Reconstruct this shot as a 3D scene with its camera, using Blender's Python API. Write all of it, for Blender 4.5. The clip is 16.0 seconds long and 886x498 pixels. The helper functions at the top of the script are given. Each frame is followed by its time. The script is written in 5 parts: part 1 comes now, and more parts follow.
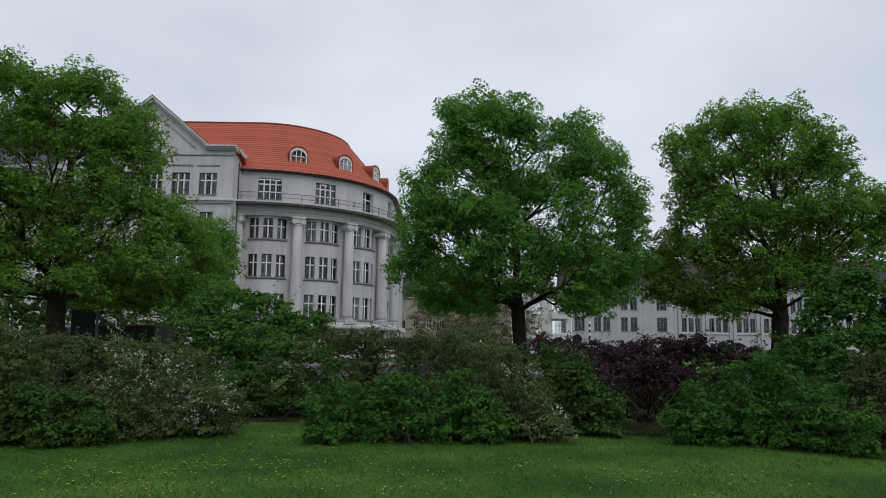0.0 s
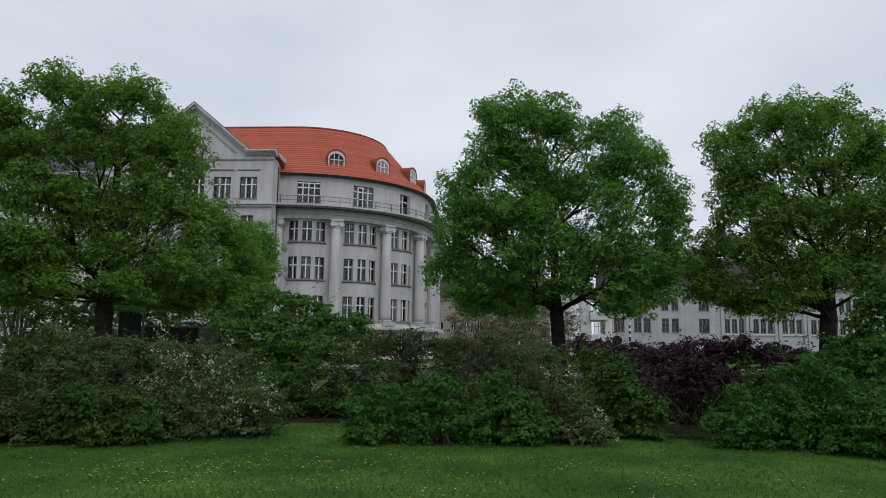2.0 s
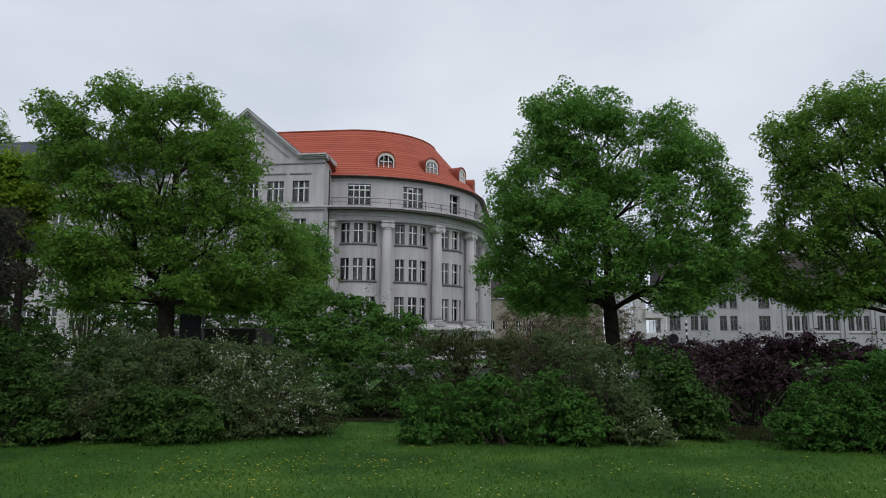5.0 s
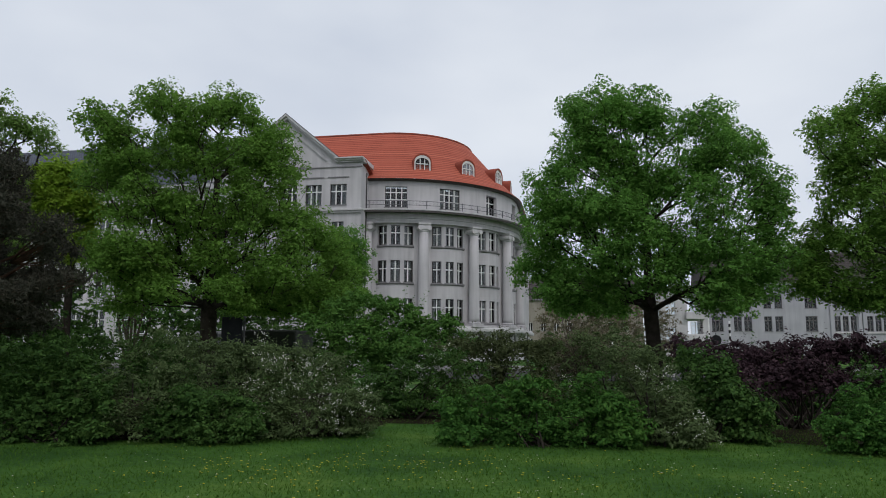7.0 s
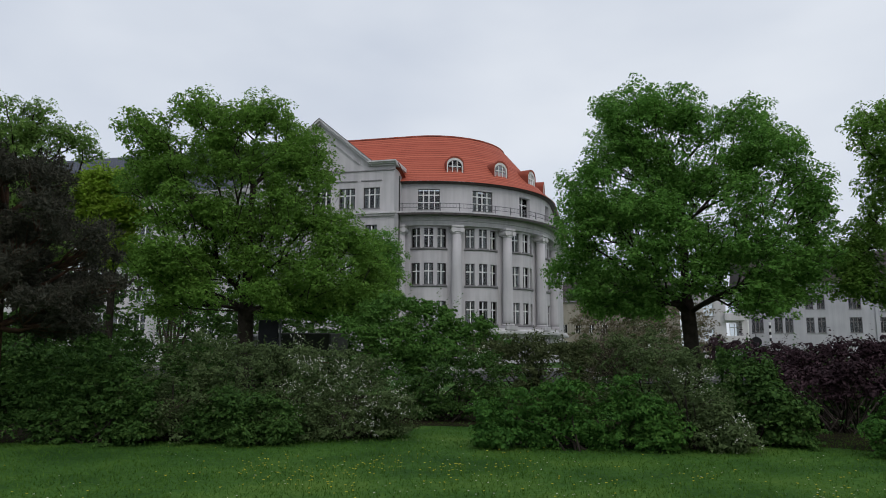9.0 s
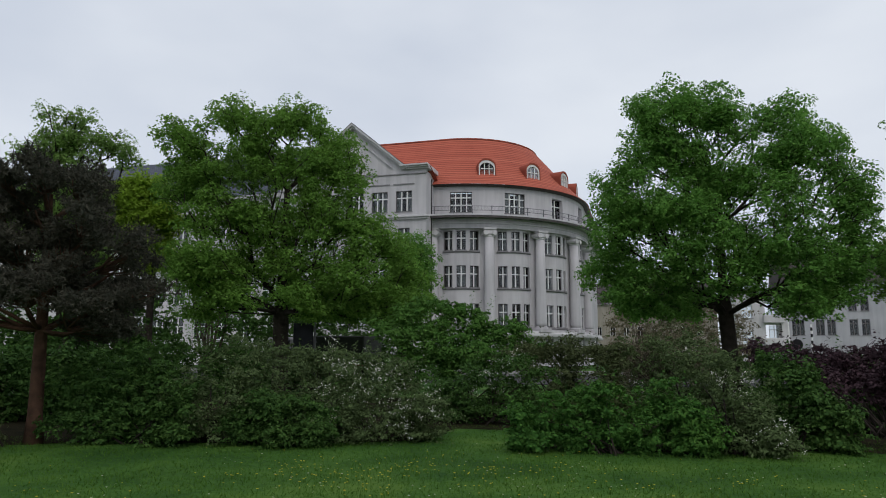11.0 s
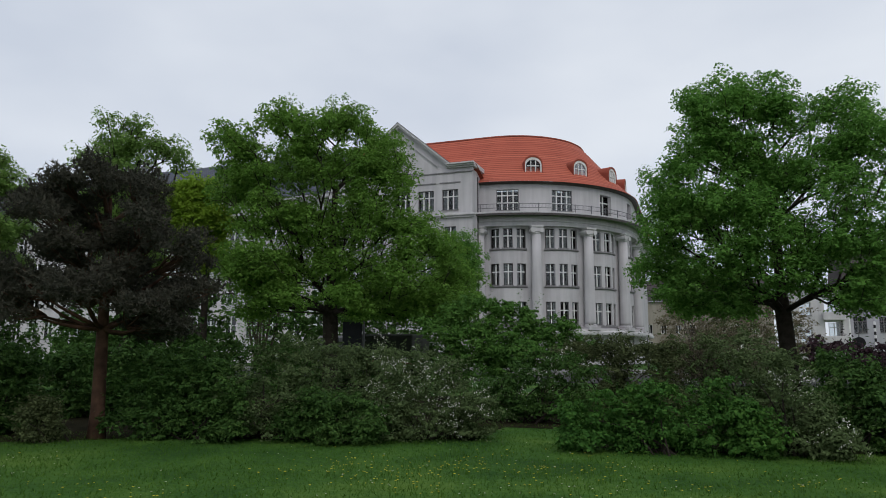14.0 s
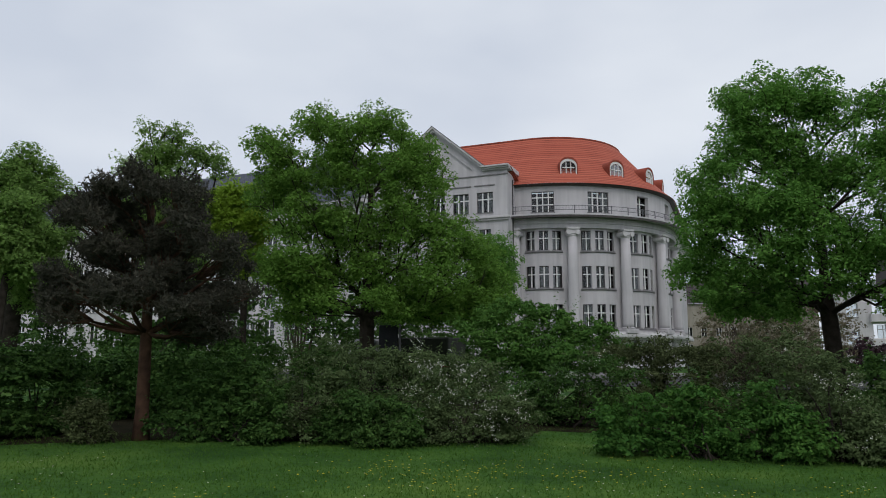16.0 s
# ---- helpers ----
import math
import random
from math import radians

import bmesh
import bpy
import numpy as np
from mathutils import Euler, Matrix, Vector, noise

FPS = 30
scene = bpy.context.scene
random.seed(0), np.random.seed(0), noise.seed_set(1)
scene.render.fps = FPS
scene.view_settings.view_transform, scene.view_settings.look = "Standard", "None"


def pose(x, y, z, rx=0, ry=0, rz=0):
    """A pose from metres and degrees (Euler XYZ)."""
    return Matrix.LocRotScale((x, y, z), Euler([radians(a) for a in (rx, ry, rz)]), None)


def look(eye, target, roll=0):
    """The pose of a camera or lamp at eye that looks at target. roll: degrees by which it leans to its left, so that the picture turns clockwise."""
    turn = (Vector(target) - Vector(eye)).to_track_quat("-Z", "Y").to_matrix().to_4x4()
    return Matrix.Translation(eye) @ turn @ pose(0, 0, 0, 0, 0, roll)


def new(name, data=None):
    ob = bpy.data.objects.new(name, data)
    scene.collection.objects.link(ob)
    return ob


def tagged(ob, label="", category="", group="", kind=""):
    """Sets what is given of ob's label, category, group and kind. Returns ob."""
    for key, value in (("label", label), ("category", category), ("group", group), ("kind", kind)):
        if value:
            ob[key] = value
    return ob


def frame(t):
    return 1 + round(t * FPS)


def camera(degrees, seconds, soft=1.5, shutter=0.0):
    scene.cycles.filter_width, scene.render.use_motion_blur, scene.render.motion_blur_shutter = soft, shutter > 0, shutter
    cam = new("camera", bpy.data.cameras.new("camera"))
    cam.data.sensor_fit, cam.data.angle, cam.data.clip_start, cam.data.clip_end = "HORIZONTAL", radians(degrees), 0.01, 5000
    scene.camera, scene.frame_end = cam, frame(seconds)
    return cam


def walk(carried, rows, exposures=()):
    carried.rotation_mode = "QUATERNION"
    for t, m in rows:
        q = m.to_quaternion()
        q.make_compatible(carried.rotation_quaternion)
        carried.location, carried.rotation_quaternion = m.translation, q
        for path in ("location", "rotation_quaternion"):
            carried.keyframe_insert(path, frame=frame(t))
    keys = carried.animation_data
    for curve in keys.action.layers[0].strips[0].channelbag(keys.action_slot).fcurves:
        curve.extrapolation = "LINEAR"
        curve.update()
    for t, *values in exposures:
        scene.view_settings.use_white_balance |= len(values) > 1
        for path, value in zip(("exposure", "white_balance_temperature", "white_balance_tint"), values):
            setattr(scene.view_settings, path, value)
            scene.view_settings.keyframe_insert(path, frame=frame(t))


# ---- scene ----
# ---- camera and its walk: seconds, x, y, z from the first eye, yaw, pitch, roll ----
EYE = 1.65
cam = camera(65.4, 16.0, 0.95)
ROWS = [
    (0.0, 0.0, 0.0, -0.0, -0.0, 7.739, 0.689),
    (0.5, -0.0001, -0.0059, -0.0022, 1.029, 7.765, 0.689),
    (1.0, -0.0039, -0.0052, 0.0009, 1.647, 7.8, 0.687),
    (1.5, -0.0071, -0.0019, 0.0018, 2.31, 7.793, 0.677),
    (2.0, -0.0115, -0.0022, 0.0051, 3.114, 7.813, 0.693),
    (2.5, -0.0173, -0.0017, 0.0041, 3.826, 7.883, 0.64),
    (3.0, -0.0204, -0.0016, 0.0014, 4.404, 7.9, 0.495),
    (3.5, -0.025, -0.0032, -0.0032, 5.452, 7.77, 0.432),
    (4.0, -0.0294, -0.002, 0.0022, 6.032, 7.745, 0.392),
    (6.5, -0.0341, -0.0005, 0.001, 9.733, 7.833, 0.261),
    (7.0, -0.0373, 0.0011, 0.0007, 10.406, 7.885, 0.239),
    (7.5, -0.0377, -0.0007, 0.0039, 10.996, 7.977, 0.201),
    (8.0, -0.04, -0.0054, 0.0025, 11.886, 8.085, 0.201),
    (8.5, -0.0443, -0.0022, 0.0015, 12.389, 8.102, 0.158),
    (9.0, -0.0461, 0.0001, 0.0019, 13.179, 8.064, 0.157),
    (11.5, -0.0516, -0.0049, 0.0041, 16.584, 8.287, 0.082),
    (12.0, -0.0526, -0.0096, 0.0052, 17.333, 8.224, 0.049),
    (12.5, -0.0572, -0.0076, 0.0067, 17.953, 8.182, 0.084),
    (13.0, -0.0608, -0.002, 0.0084, 18.478, 8.15, 0.051),
    (13.5, -0.0656, -0.0009, 0.0051, 19.395, 8.209, 0.087),
    (14.0, -0.0718, 0.0083, 0.0048, 19.801, 8.137, 0.117),
    (14.5, -0.0736, 0.007, 0.0056, 20.68, 8.233, 0.155),
    (15.0, -0.0753, 0.0072, 0.0078, 21.235, 8.389, 0.081),
    (15.5, -0.0723, 0.0062, 0.005, 21.835, 8.501, 0.013),
    (16.0, -0.0725, -0.0025, 0.0043, 22.746, 8.392, 0.053),
]
walk(cam, [(t, pose(x, y, EYE + z, 0, 0, yaw) @ pose(0, 0, 0, 90 + pitch) @ pose(0, 0, 0, 0, 0, roll)) for t, x, y, z, yaw, pitch, roll in ROWS])

# ---- light: an overcast sky with a weak, wide sun behind it ----
world = bpy.data.worlds.new("sky")
scene.world = world
world.use_nodes = True
wn, wl = world.node_tree.nodes, world.node_tree.links
wn.clear()
w_out = wn.new("ShaderNodeOutputWorld")
w_bg = wn.new("ShaderNodeBackground")
w_sky = wn.new("ShaderNodeTexSky")
w_sky.sky_type, w_sky.sun_disc = "NISHITA", False
w_sky.sun_elevation, w_sky.sun_rotation = radians(48), radians(150)
w_gain = wn.new("ShaderNodeVectorMath")
w_gain.operation = "SCALE"
w_gain.inputs["Scale"].default_value = 0.10
w_co = wn.new("ShaderNodeTexCoord")
w_map = wn.new("ShaderNodeMapping")
w_map.inputs["Scale"].default_value = (1.0, 1.0, 2.2)
w_noise = wn.new("ShaderNodeTexNoise")
w_noise.inputs["Scale"].default_value = 2.3
w_noise.inputs["Detail"].default_value = 4.0
w_noise.inputs["Roughness"].default_value = 0.45
w_ramp = wn.new("ShaderNodeValToRGB")
w_ramp.color_ramp.elements[0].position, w_ramp.color_ramp.elements[0].color = 0.34, (0.57, 0.62, 0.71, 1)
w_ramp.color_ramp.elements[1].position, w_ramp.color_ramp.elements[1].color = 0.68, (0.74, 0.78, 0.84, 1)
w_mix = wn.new("ShaderNodeMix")
w_mix.data_type = "RGBA"
w_mix.inputs[0].default_value = 0.93
wl.new(w_sky.outputs[0], w_gain.inputs[0])
wl.new(w_co.outputs["Generated"], w_map.inputs[0])
wl.new(w_map.outputs[0], w_noise.inputs["Vector"])
wl.new(w_noise.outputs["Fac"], w_ramp.inputs[0])
wl.new(w_gain.outputs[0], w_mix.inputs[6])
wl.new(w_ramp.outputs[0], w_mix.inputs[7])
wl.new(w_mix.outputs[2], w_bg.inputs[0])
w_bg.inputs[1].default_value = 1.08
wl.new(w_bg.outputs[0], w_out.inputs[0])
sun = new("sun", bpy.data.lights.new("sun", "SUN"))
sun.data.energy, sun.data.angle, sun.data.color = 0.8, radians(30), (1.0, 0.96, 0.9)
sun.matrix_world = look((0, 0, 60), (-22, 38, 60 - 48))


# ---- materials ----
def shader(name):
    m = bpy.data.materials.new(name)
    m.use_nodes = True
    b = m.node_tree.nodes["Principled BSDF"]
    return m, m.node_tree.nodes, m.node_tree.links, b


def ramp_node(n, stops):
    r = n.new("ShaderNodeValToRGB")
    el = r.color_ramp.elements
    while len(el) < len(stops):
        el.new(0.5)
    for e, (p, c) in zip(el, stops):
        e.position, e.color = p, (*c, 1)
    return r


def surface(name, dark, light, scale=3.0, rough=0.8, metal=0.0, bump=0.15, fine=40.0, spec=0.15):
    """Two-scale mottled surface: broad stains from dark to light, fine grain in the relief."""
    m, n, l, b = shader(name)
    co = n.new("ShaderNodeTexCoord")
    broad = n.new("ShaderNodeTexNoise")
    broad.inputs["Scale"].default_value, broad.inputs["Detail"].default_value = scale, 6
    grain = n.new("ShaderNodeTexNoise")
    grain.inputs["Scale"].default_value, grain.inputs["Detail"].default_value = fine, 3
    l.new(co.outputs["Object"], broad.inputs["Vector"])
    l.new(co.outputs["Object"], grain.inputs["Vector"])
    r = ramp_node(n, [(0.3, dark), (0.7, light)])
    l.new(broad.outputs["Fac"], r.inputs[0])
    l.new(r.outputs[0], b.inputs["Base Color"])
    bp = n.new("ShaderNodeBump")
    bp.inputs["Strength"].default_value, bp.inputs["Distance"].default_value = bump, 0.02
    l.new(grain.outputs["Fac"], bp.inputs["Height"])
    l.new(bp.outputs[0], b.inputs["Normal"])
    b.inputs["Roughness"].default_value, b.inputs["Metallic"].default_value = rough, metal
    b.inputs["Specular IOR Level"].default_value = spec
    return m


def plaster(name, dark, light):
    """Weathered render with faint rain streaks that run down the wall."""
    m, n, l, b = shader(name)
    co = n.new("ShaderNodeTexCoord")
    mp = n.new("ShaderNodeMapping")
    mp.inputs["Scale"].default_value = (2.2, 2.2, 0.18)
    streak = n.new("ShaderNodeTexNoise")
    streak.inputs["Scale"].default_value, streak.inputs["Detail"].default_value = 1.0, 5
    broad = n.new("ShaderNodeTexNoise")
    broad.inputs["Scale"].default_value, broad.inputs["Detail"].default_value = 0.35, 6
    l.new(co.outputs["Object"], mp.inputs[0])
    l.new(mp.outputs[0], streak.inputs["Vector"])
    l.new(co.outputs["Object"], broad.inputs["Vector"])
    mx = n.new("ShaderNodeMix")
    mx.inputs[0].default_value = 0.5
    l.new(streak.outputs["Fac"], mx.inputs[2])
    l.new(broad.outputs["Fac"], mx.inputs[3])
    r = ramp_node(n, [(0.36, dark), (0.6, light)])
    l.new(mx.outputs[0], r.inputs[0])
    l.new(r.outputs[0], b.inputs["Base Color"])
    b.inputs["Roughness"].default_value = 0.9
    b.inputs["Specular IOR Level"].default_value = 0.15
    return m


def leafy(name, dark, mid, light, clear=0.3, rough=0.7):
    """Leaves: each one its own shade, patches of young growth, some light passing through."""
    m, n, l, b = shader(name)
    geo = n.new("ShaderNodeNewGeometry")
    co = n.new("ShaderNodeTexCoord")
    patch = n.new("ShaderNodeTexNoise")
    patch.inputs["Scale"].default_value, patch.inputs["Detail"].default_value = 0.9, 3
    l.new(co.outputs["Object"], patch.inputs["Vector"])
    mx = n.new("ShaderNodeMix")
    mx.inputs[0].default_value = 0.55
    l.new(geo.outputs["Random Per Island"], mx.inputs[2])
    l.new(patch.outputs["Fac"], mx.inputs[3])
    r = ramp_node(n, [(0.15, dark), (0.5, mid), (0.85, light)])
    l.new(mx.outputs[0], r.inputs[0])
    l.new(r.outputs[0], b.inputs["Base Color"])
    b.inputs["Roughness"].default_value = rough
    b.inputs["Specular IOR Level"].default_value = 0.12
    tr = n.new("ShaderNodeBsdfTranslucent")
    l.new(r.outputs[0], tr.inputs[0])
    ms = n.new("ShaderNodeMixShader")
    ms.inputs[0].default_value = clear
    l.new(b.outputs[0], ms.inputs[1])
    l.new(tr.outputs[0], ms.inputs[2])
    l.new(ms.outputs[0], n["Material Output"].inputs[0])
    return m


def tiled(name, dark, mid, light, course, width, mortar):
    """Roof covering: courses of small tiles by height and length, each a little different."""
    m, n, l, b = shader(name)
    uv = n.new("ShaderNodeUVMap")
    uv.uv_map = "roof"
    br = n.new("ShaderNodeTexBrick")
    br.inputs["Scale"].default_value = 1.0
    br.inputs["Brick Width"].default_value, br.inputs["Row Height"].default_value = width, course
    br.inputs["Mortar Size"].default_value, br.inputs["Mortar Smooth"].default_value = 0.06, 0.15
    br.inputs["Color1"].default_value, br.inputs["Color2"].default_value = (*dark, 1), (*light, 1)
    br.inputs["Mortar"].default_value = (*mortar, 1)
    l.new(uv.outputs[0], br.inputs["Vector"])
    co = n.new("ShaderNodeTexCoord")
    broad = n.new("ShaderNodeTexNoise")
    broad.inputs["Scale"].default_value, broad.inputs["Detail"].default_value = 0.5, 6
    l.new(co.outputs["Object"], broad.inputs["Vector"])
    mx = n.new("ShaderNodeMix")
    mx.data_type = "RGBA"
    l.new(broad.outputs["Fac"], mx.inputs[0])
    l.new(br.outputs["Color"], mx.inputs[6])
    mx.inputs[7].default_value = (*mid, 1)
    l.new(mx.outputs[2], b.inputs["Base Color"])
    bp = n.new("ShaderNodeBump")
    bp.inputs["Strength"].default_value, bp.inputs["Distance"].default_value, bp.invert = 0.6, 0.05, True
    l.new(br.outputs["Fac"], bp.inputs["Height"])
    l.new(bp.outputs[0], b.inputs["Normal"])
    b.inputs["Roughness"].default_value = 0.8
    b.inputs["Specular IOR Level"].default_value = 0.2
    return m


M_WALL = plaster("grey_plaster", (0.42, 0.405, 0.42), (0.54, 0.52, 0.535))
M_TRIM = plaster("pale_plaster", (0.47, 0.455, 0.465), (0.6, 0.58, 0.59))
M_RWALL = plaster("white_plaster", (0.37, 0.365, 0.395), (0.46, 0.455, 0.485))
M_BEIGE = plaster("beige_plaster", (0.26, 0.23, 0.19), (0.36, 0.33, 0.28))
M_TILE = tiled("red_clay_tile", (0.38, 0.088, 0.057), (0.45, 0.112, 0.071), (0.54, 0.155, 0.098), 0.36, 900.0, (0.10, 0.02, 0.014))
M_SLATE = tiled("blue_slate", (0.075, 0.085, 0.11), (0.10, 0.11, 0.14), (0.13, 0.14, 0.17), 0.25, 0.3, (0.04, 0.045, 0.06))
M_BROOF = tiled("brown_tile", (0.06, 0.052, 0.05), (0.08, 0.07, 0.066), (0.10, 0.085, 0.08), 0.35, 0.3, (0.035, 0.03, 0.03))
M_WHITE = surface("white_paint", (0.68, 0.68, 0.67), (0.8, 0.8, 0.79), 2, 0.45, bump=0.03)
M_METAL = surface("grey_iron", (0.10, 0.10, 0.11), (0.17, 0.17, 0.18), 6, 0.5, 0.6, bump=0.05)
M_ZINC = surface("zinc_sheet", (0.19, 0.185, 0.19), (0.28, 0.27, 0.275), 1.5, 0.5, 0.3, bump=0.05)
M_BARK = surface("bark", (0.018, 0.014, 0.011), (0.05, 0.042, 0.034), 4, 0.95, bump=0.9, fine=22)
M_PBARK = surface("pine_bark", (0.035, 0.02, 0.014), (0.10, 0.055, 0.035), 5, 0.95, bump=0.9, fine=16)
M_TWIG = surface("twig_bark", (0.05, 0.04, 0.03), (0.12, 0.10, 0.08), 6, 0.9, bump=0.4)
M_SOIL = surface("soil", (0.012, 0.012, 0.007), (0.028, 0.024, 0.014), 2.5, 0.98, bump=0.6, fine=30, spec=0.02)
M_ASPH = surface("asphalt", (0.04, 0.04, 0.042), (0.065, 0.064, 0.063), 1.2, 0.9, bump=0.3, fine=60)
M_DARK = surface("dark_paint", (0.02, 0.021, 0.028), (0.035, 0.036, 0.045), 2, 0.5, bump=0.05)
M_TARP = surface("olive_tarpaulin", (0.014, 0.017, 0.012), (0.026, 0.03, 0.022), 1.5, 0.6, bump=0.1)
M_RUST = surface("dull_red_paint", (0.10, 0.02, 0.015), (0.16, 0.035, 0.025), 3, 0.6, bump=0.05)
M_RUBBER = surface("rubber", (0.012, 0.012, 0.012), (0.025, 0.025, 0.025), 5, 0.85, bump=0.1)
M_BLACK = surface("black_paint", (0.012, 0.012, 0.014), (0.02, 0.02, 0.022), 5, 0.5, bump=0.03)
M_CURTAIN = surface("curtain", (0.25, 0.25, 0.24), (0.45, 0.44, 0.42), 3, 0.9, bump=0.05)
# dimness of unlit rooms, put into the colour of the backing sheets
M_ROOMSHADE = surface("room_shade", (0.05, 0.048, 0.05), (0.09, 0.085, 0.085), 0.6, 0.9, bump=0.0)
M_REDLAMP, _n, _l, _b = shader("red_signal_glass")
_b.inputs["Base Color"].default_value = (0.6, 0.03, 0.02, 1)
_b.inputs["Emission Color"].default_value = (1.0, 0.12, 0.07, 1)
_b.inputs["Emission Strength"].default_value = 0.25
M_GREYFRAME = surface("weathered_frame_paint", (0.14, 0.13, 0.13), (0.24, 0.225, 0.22), 3, 0.6, bump=0.05)
# dark tone that puts recess shade into window rings and the ledge strip
M_SHADE = surface("recess_shade", (0.05, 0.046, 0.046), (0.1, 0.09, 0.088), 3, 0.6, bump=0.05)
M_GUTTER = surface("brown_sheet_metal", (0.055, 0.045, 0.042), (0.10, 0.08, 0.075), 2, 0.5, 0.2, bump=0.05)
M_GLASS, _n, _l, _b = shader("window_glass")
_t, _g, _f, _m = (_n.new("ShaderNode" + k) for k in ("BsdfTransparent", "BsdfGlossy", "Fresnel", "MixShader"))
_t.inputs[0].default_value = (0.8, 0.83, 0.84, 1)
_g.inputs["Roughness"].default_value = 0.04
_f.inputs[0].default_value = 1.5
_l.new(_f.outputs[0], _m.inputs[0])
_l.new(_t.outputs[0], _m.inputs[1])
_l.new(_g.outputs[0], _m.inputs[2])
_l.new(_m.outputs[0], _n["Material Output"].inputs[0])

LEAF_TREE = leafy("linden_leaf", (0.062, 0.155, 0.029), (0.115, 0.268, 0.048), (0.215, 0.41, 0.085), 0.52)
LEAF_OLIVE = leafy("olive_linden_leaf", (0.07, 0.155, 0.025), (0.13, 0.26, 0.042), (0.23, 0.405, 0.076), 0.52)
LEAF_PALE = leafy("pale_linden_leaf", (0.1, 0.185, 0.045), (0.17, 0.29, 0.07), (0.27, 0.42, 0.11), 0.5)
LEAF_LIME = leafy("young_leaf", (0.17, 0.27, 0.026), (0.25, 0.39, 0.042), (0.34, 0.48, 0.07), 0.5)
LEAF_GREEN = leafy("bright_shrub_leaf", (0.03, 0.096, 0.018), (0.054, 0.145, 0.025), (0.105, 0.22, 0.04))
LEAF_FRESH = leafy("fresh_shrub_leaf", (0.045, 0.125, 0.024), (0.08, 0.185, 0.034), (0.14, 0.27, 0.058), 0.35)
LEAF_DARK = leafy("dark_shrub_leaf", (0.026, 0.068, 0.016), (0.05, 0.112, 0.024), (0.092, 0.172, 0.038))
LEAF_GREY = leafy("grey_shrub_leaf", (0.05, 0.083, 0.03), (0.09, 0.132, 0.049), (0.15, 0.205, 0.086))
LEAF_BROWN = leafy("brownish_shrub_leaf", (0.052, 0.07, 0.027), (0.082, 0.104, 0.042), (0.125, 0.156, 0.062))
LEAF_TAN = leafy("tan_twig_leaf", (0.12, 0.105, 0.065), (0.18, 0.155, 0.10), (0.25, 0.225, 0.15))
LEAF_PURPLE = leafy("purple_leaf", (0.02, 0.011, 0.014), (0.038, 0.02, 0.026), (0.08, 0.047, 0.056), 0.1)
LEAF_PINE = leafy("pine_needle", (0.028, 0.034, 0.025), (0.05, 0.05, 0.036), (0.082, 0.073, 0.054), 0.05, 0.75)
BLOSSOM = leafy("white_blossom", (0.5, 0.5, 0.42), (0.68, 0.68, 0.6), (0.8, 0.8, 0.74), 0.2, 0.7)
DANDELION = leafy("dandelion_yellow", (0.45, 0.36, 0.02), (0.58, 0.48, 0.04), (0.68, 0.6, 0.1), 0.1, 0.7)
GRASS = leafy("grass_blade", (0.036, 0.09, 0.011), (0.06, 0.136, 0.017), (0.10, 0.18, 0.027), 0.25, 0.6)


# ---- building helpers ----
def ob_mesh(name, bm, material, parent=None, label="", smooth=False):
    me = bpy.data.meshes.new(name)
    bm.normal_update()
    bm.to_mesh(me)
    bm.free()
    if smooth:
        for p in me.polygons:
            p.use_smooth = True
    me.materials.append(material)
    ob = new(name, me)
    if parent:
        ob.parent = parent
    if label:
        ob["label"] = label
    return ob


def part(name, bm, material, parent, label="", smooth=False):
    return ob_mesh(name, bm, material, parent, label, smooth)


def share(name, me, parent, m, label=""):
    """One more object on a mesh that is there already, at the pose m in its parent's space."""
    ob = new(name, me)
    ob.parent = parent
    ob.matrix_basis = m
    if label:
        ob["label"] = label
    return ob


def base(name, x, y, z=0.0, turn=0.0):
    e = new(name)
    e.empty_display_size = 0.3
    e.matrix_basis = pose(x, y, z, 0, 0, turn)
    return e


def box(bm, x0, x1, y0, y1, z0, z1, bevel=0.0):
    vs = [bm.verts.new((x, y, z)) for z in (z0, z1) for x, y in ((x0, y0), (x1, y0), (x1, y1), (x0, y1))]
    fs = [bm.faces.new([vs[i] for i in q]) for q in ((3, 2, 1, 0), (4, 5, 6, 7), (0, 1, 5, 4), (1, 2, 6, 5), (2, 3, 7, 6), (3, 0, 4, 7))]
    if bevel:
        es = list({e for f in fs for e in f.edges})
        bmesh.ops.bevel(bm, geom=es, offset=bevel, segments=1, affect="EDGES")
    return bm


def lathe(bm, profile, sides=20, cx=0.0, cy=0.0, cap=True):
    """Turned form: (radius, height) from bottom to top."""
    rings = []
    for r, z in profile:
        rings.append([bm.verts.new((cx + r * math.cos(2 * math.pi * k / sides), cy + r * math.sin(2 * math.pi * k / sides), z)) for k in range(sides)])
    for a, b in zip(rings, rings[1:]):
        for k in range(sides):
            bm.faces.new((a[k], a[(k + 1) % sides], b[(k + 1) % sides], b[k]))
    if cap:
        bm.faces.new(list(reversed(rings[0])))
        bm.faces.new(rings[-1])
    return bm


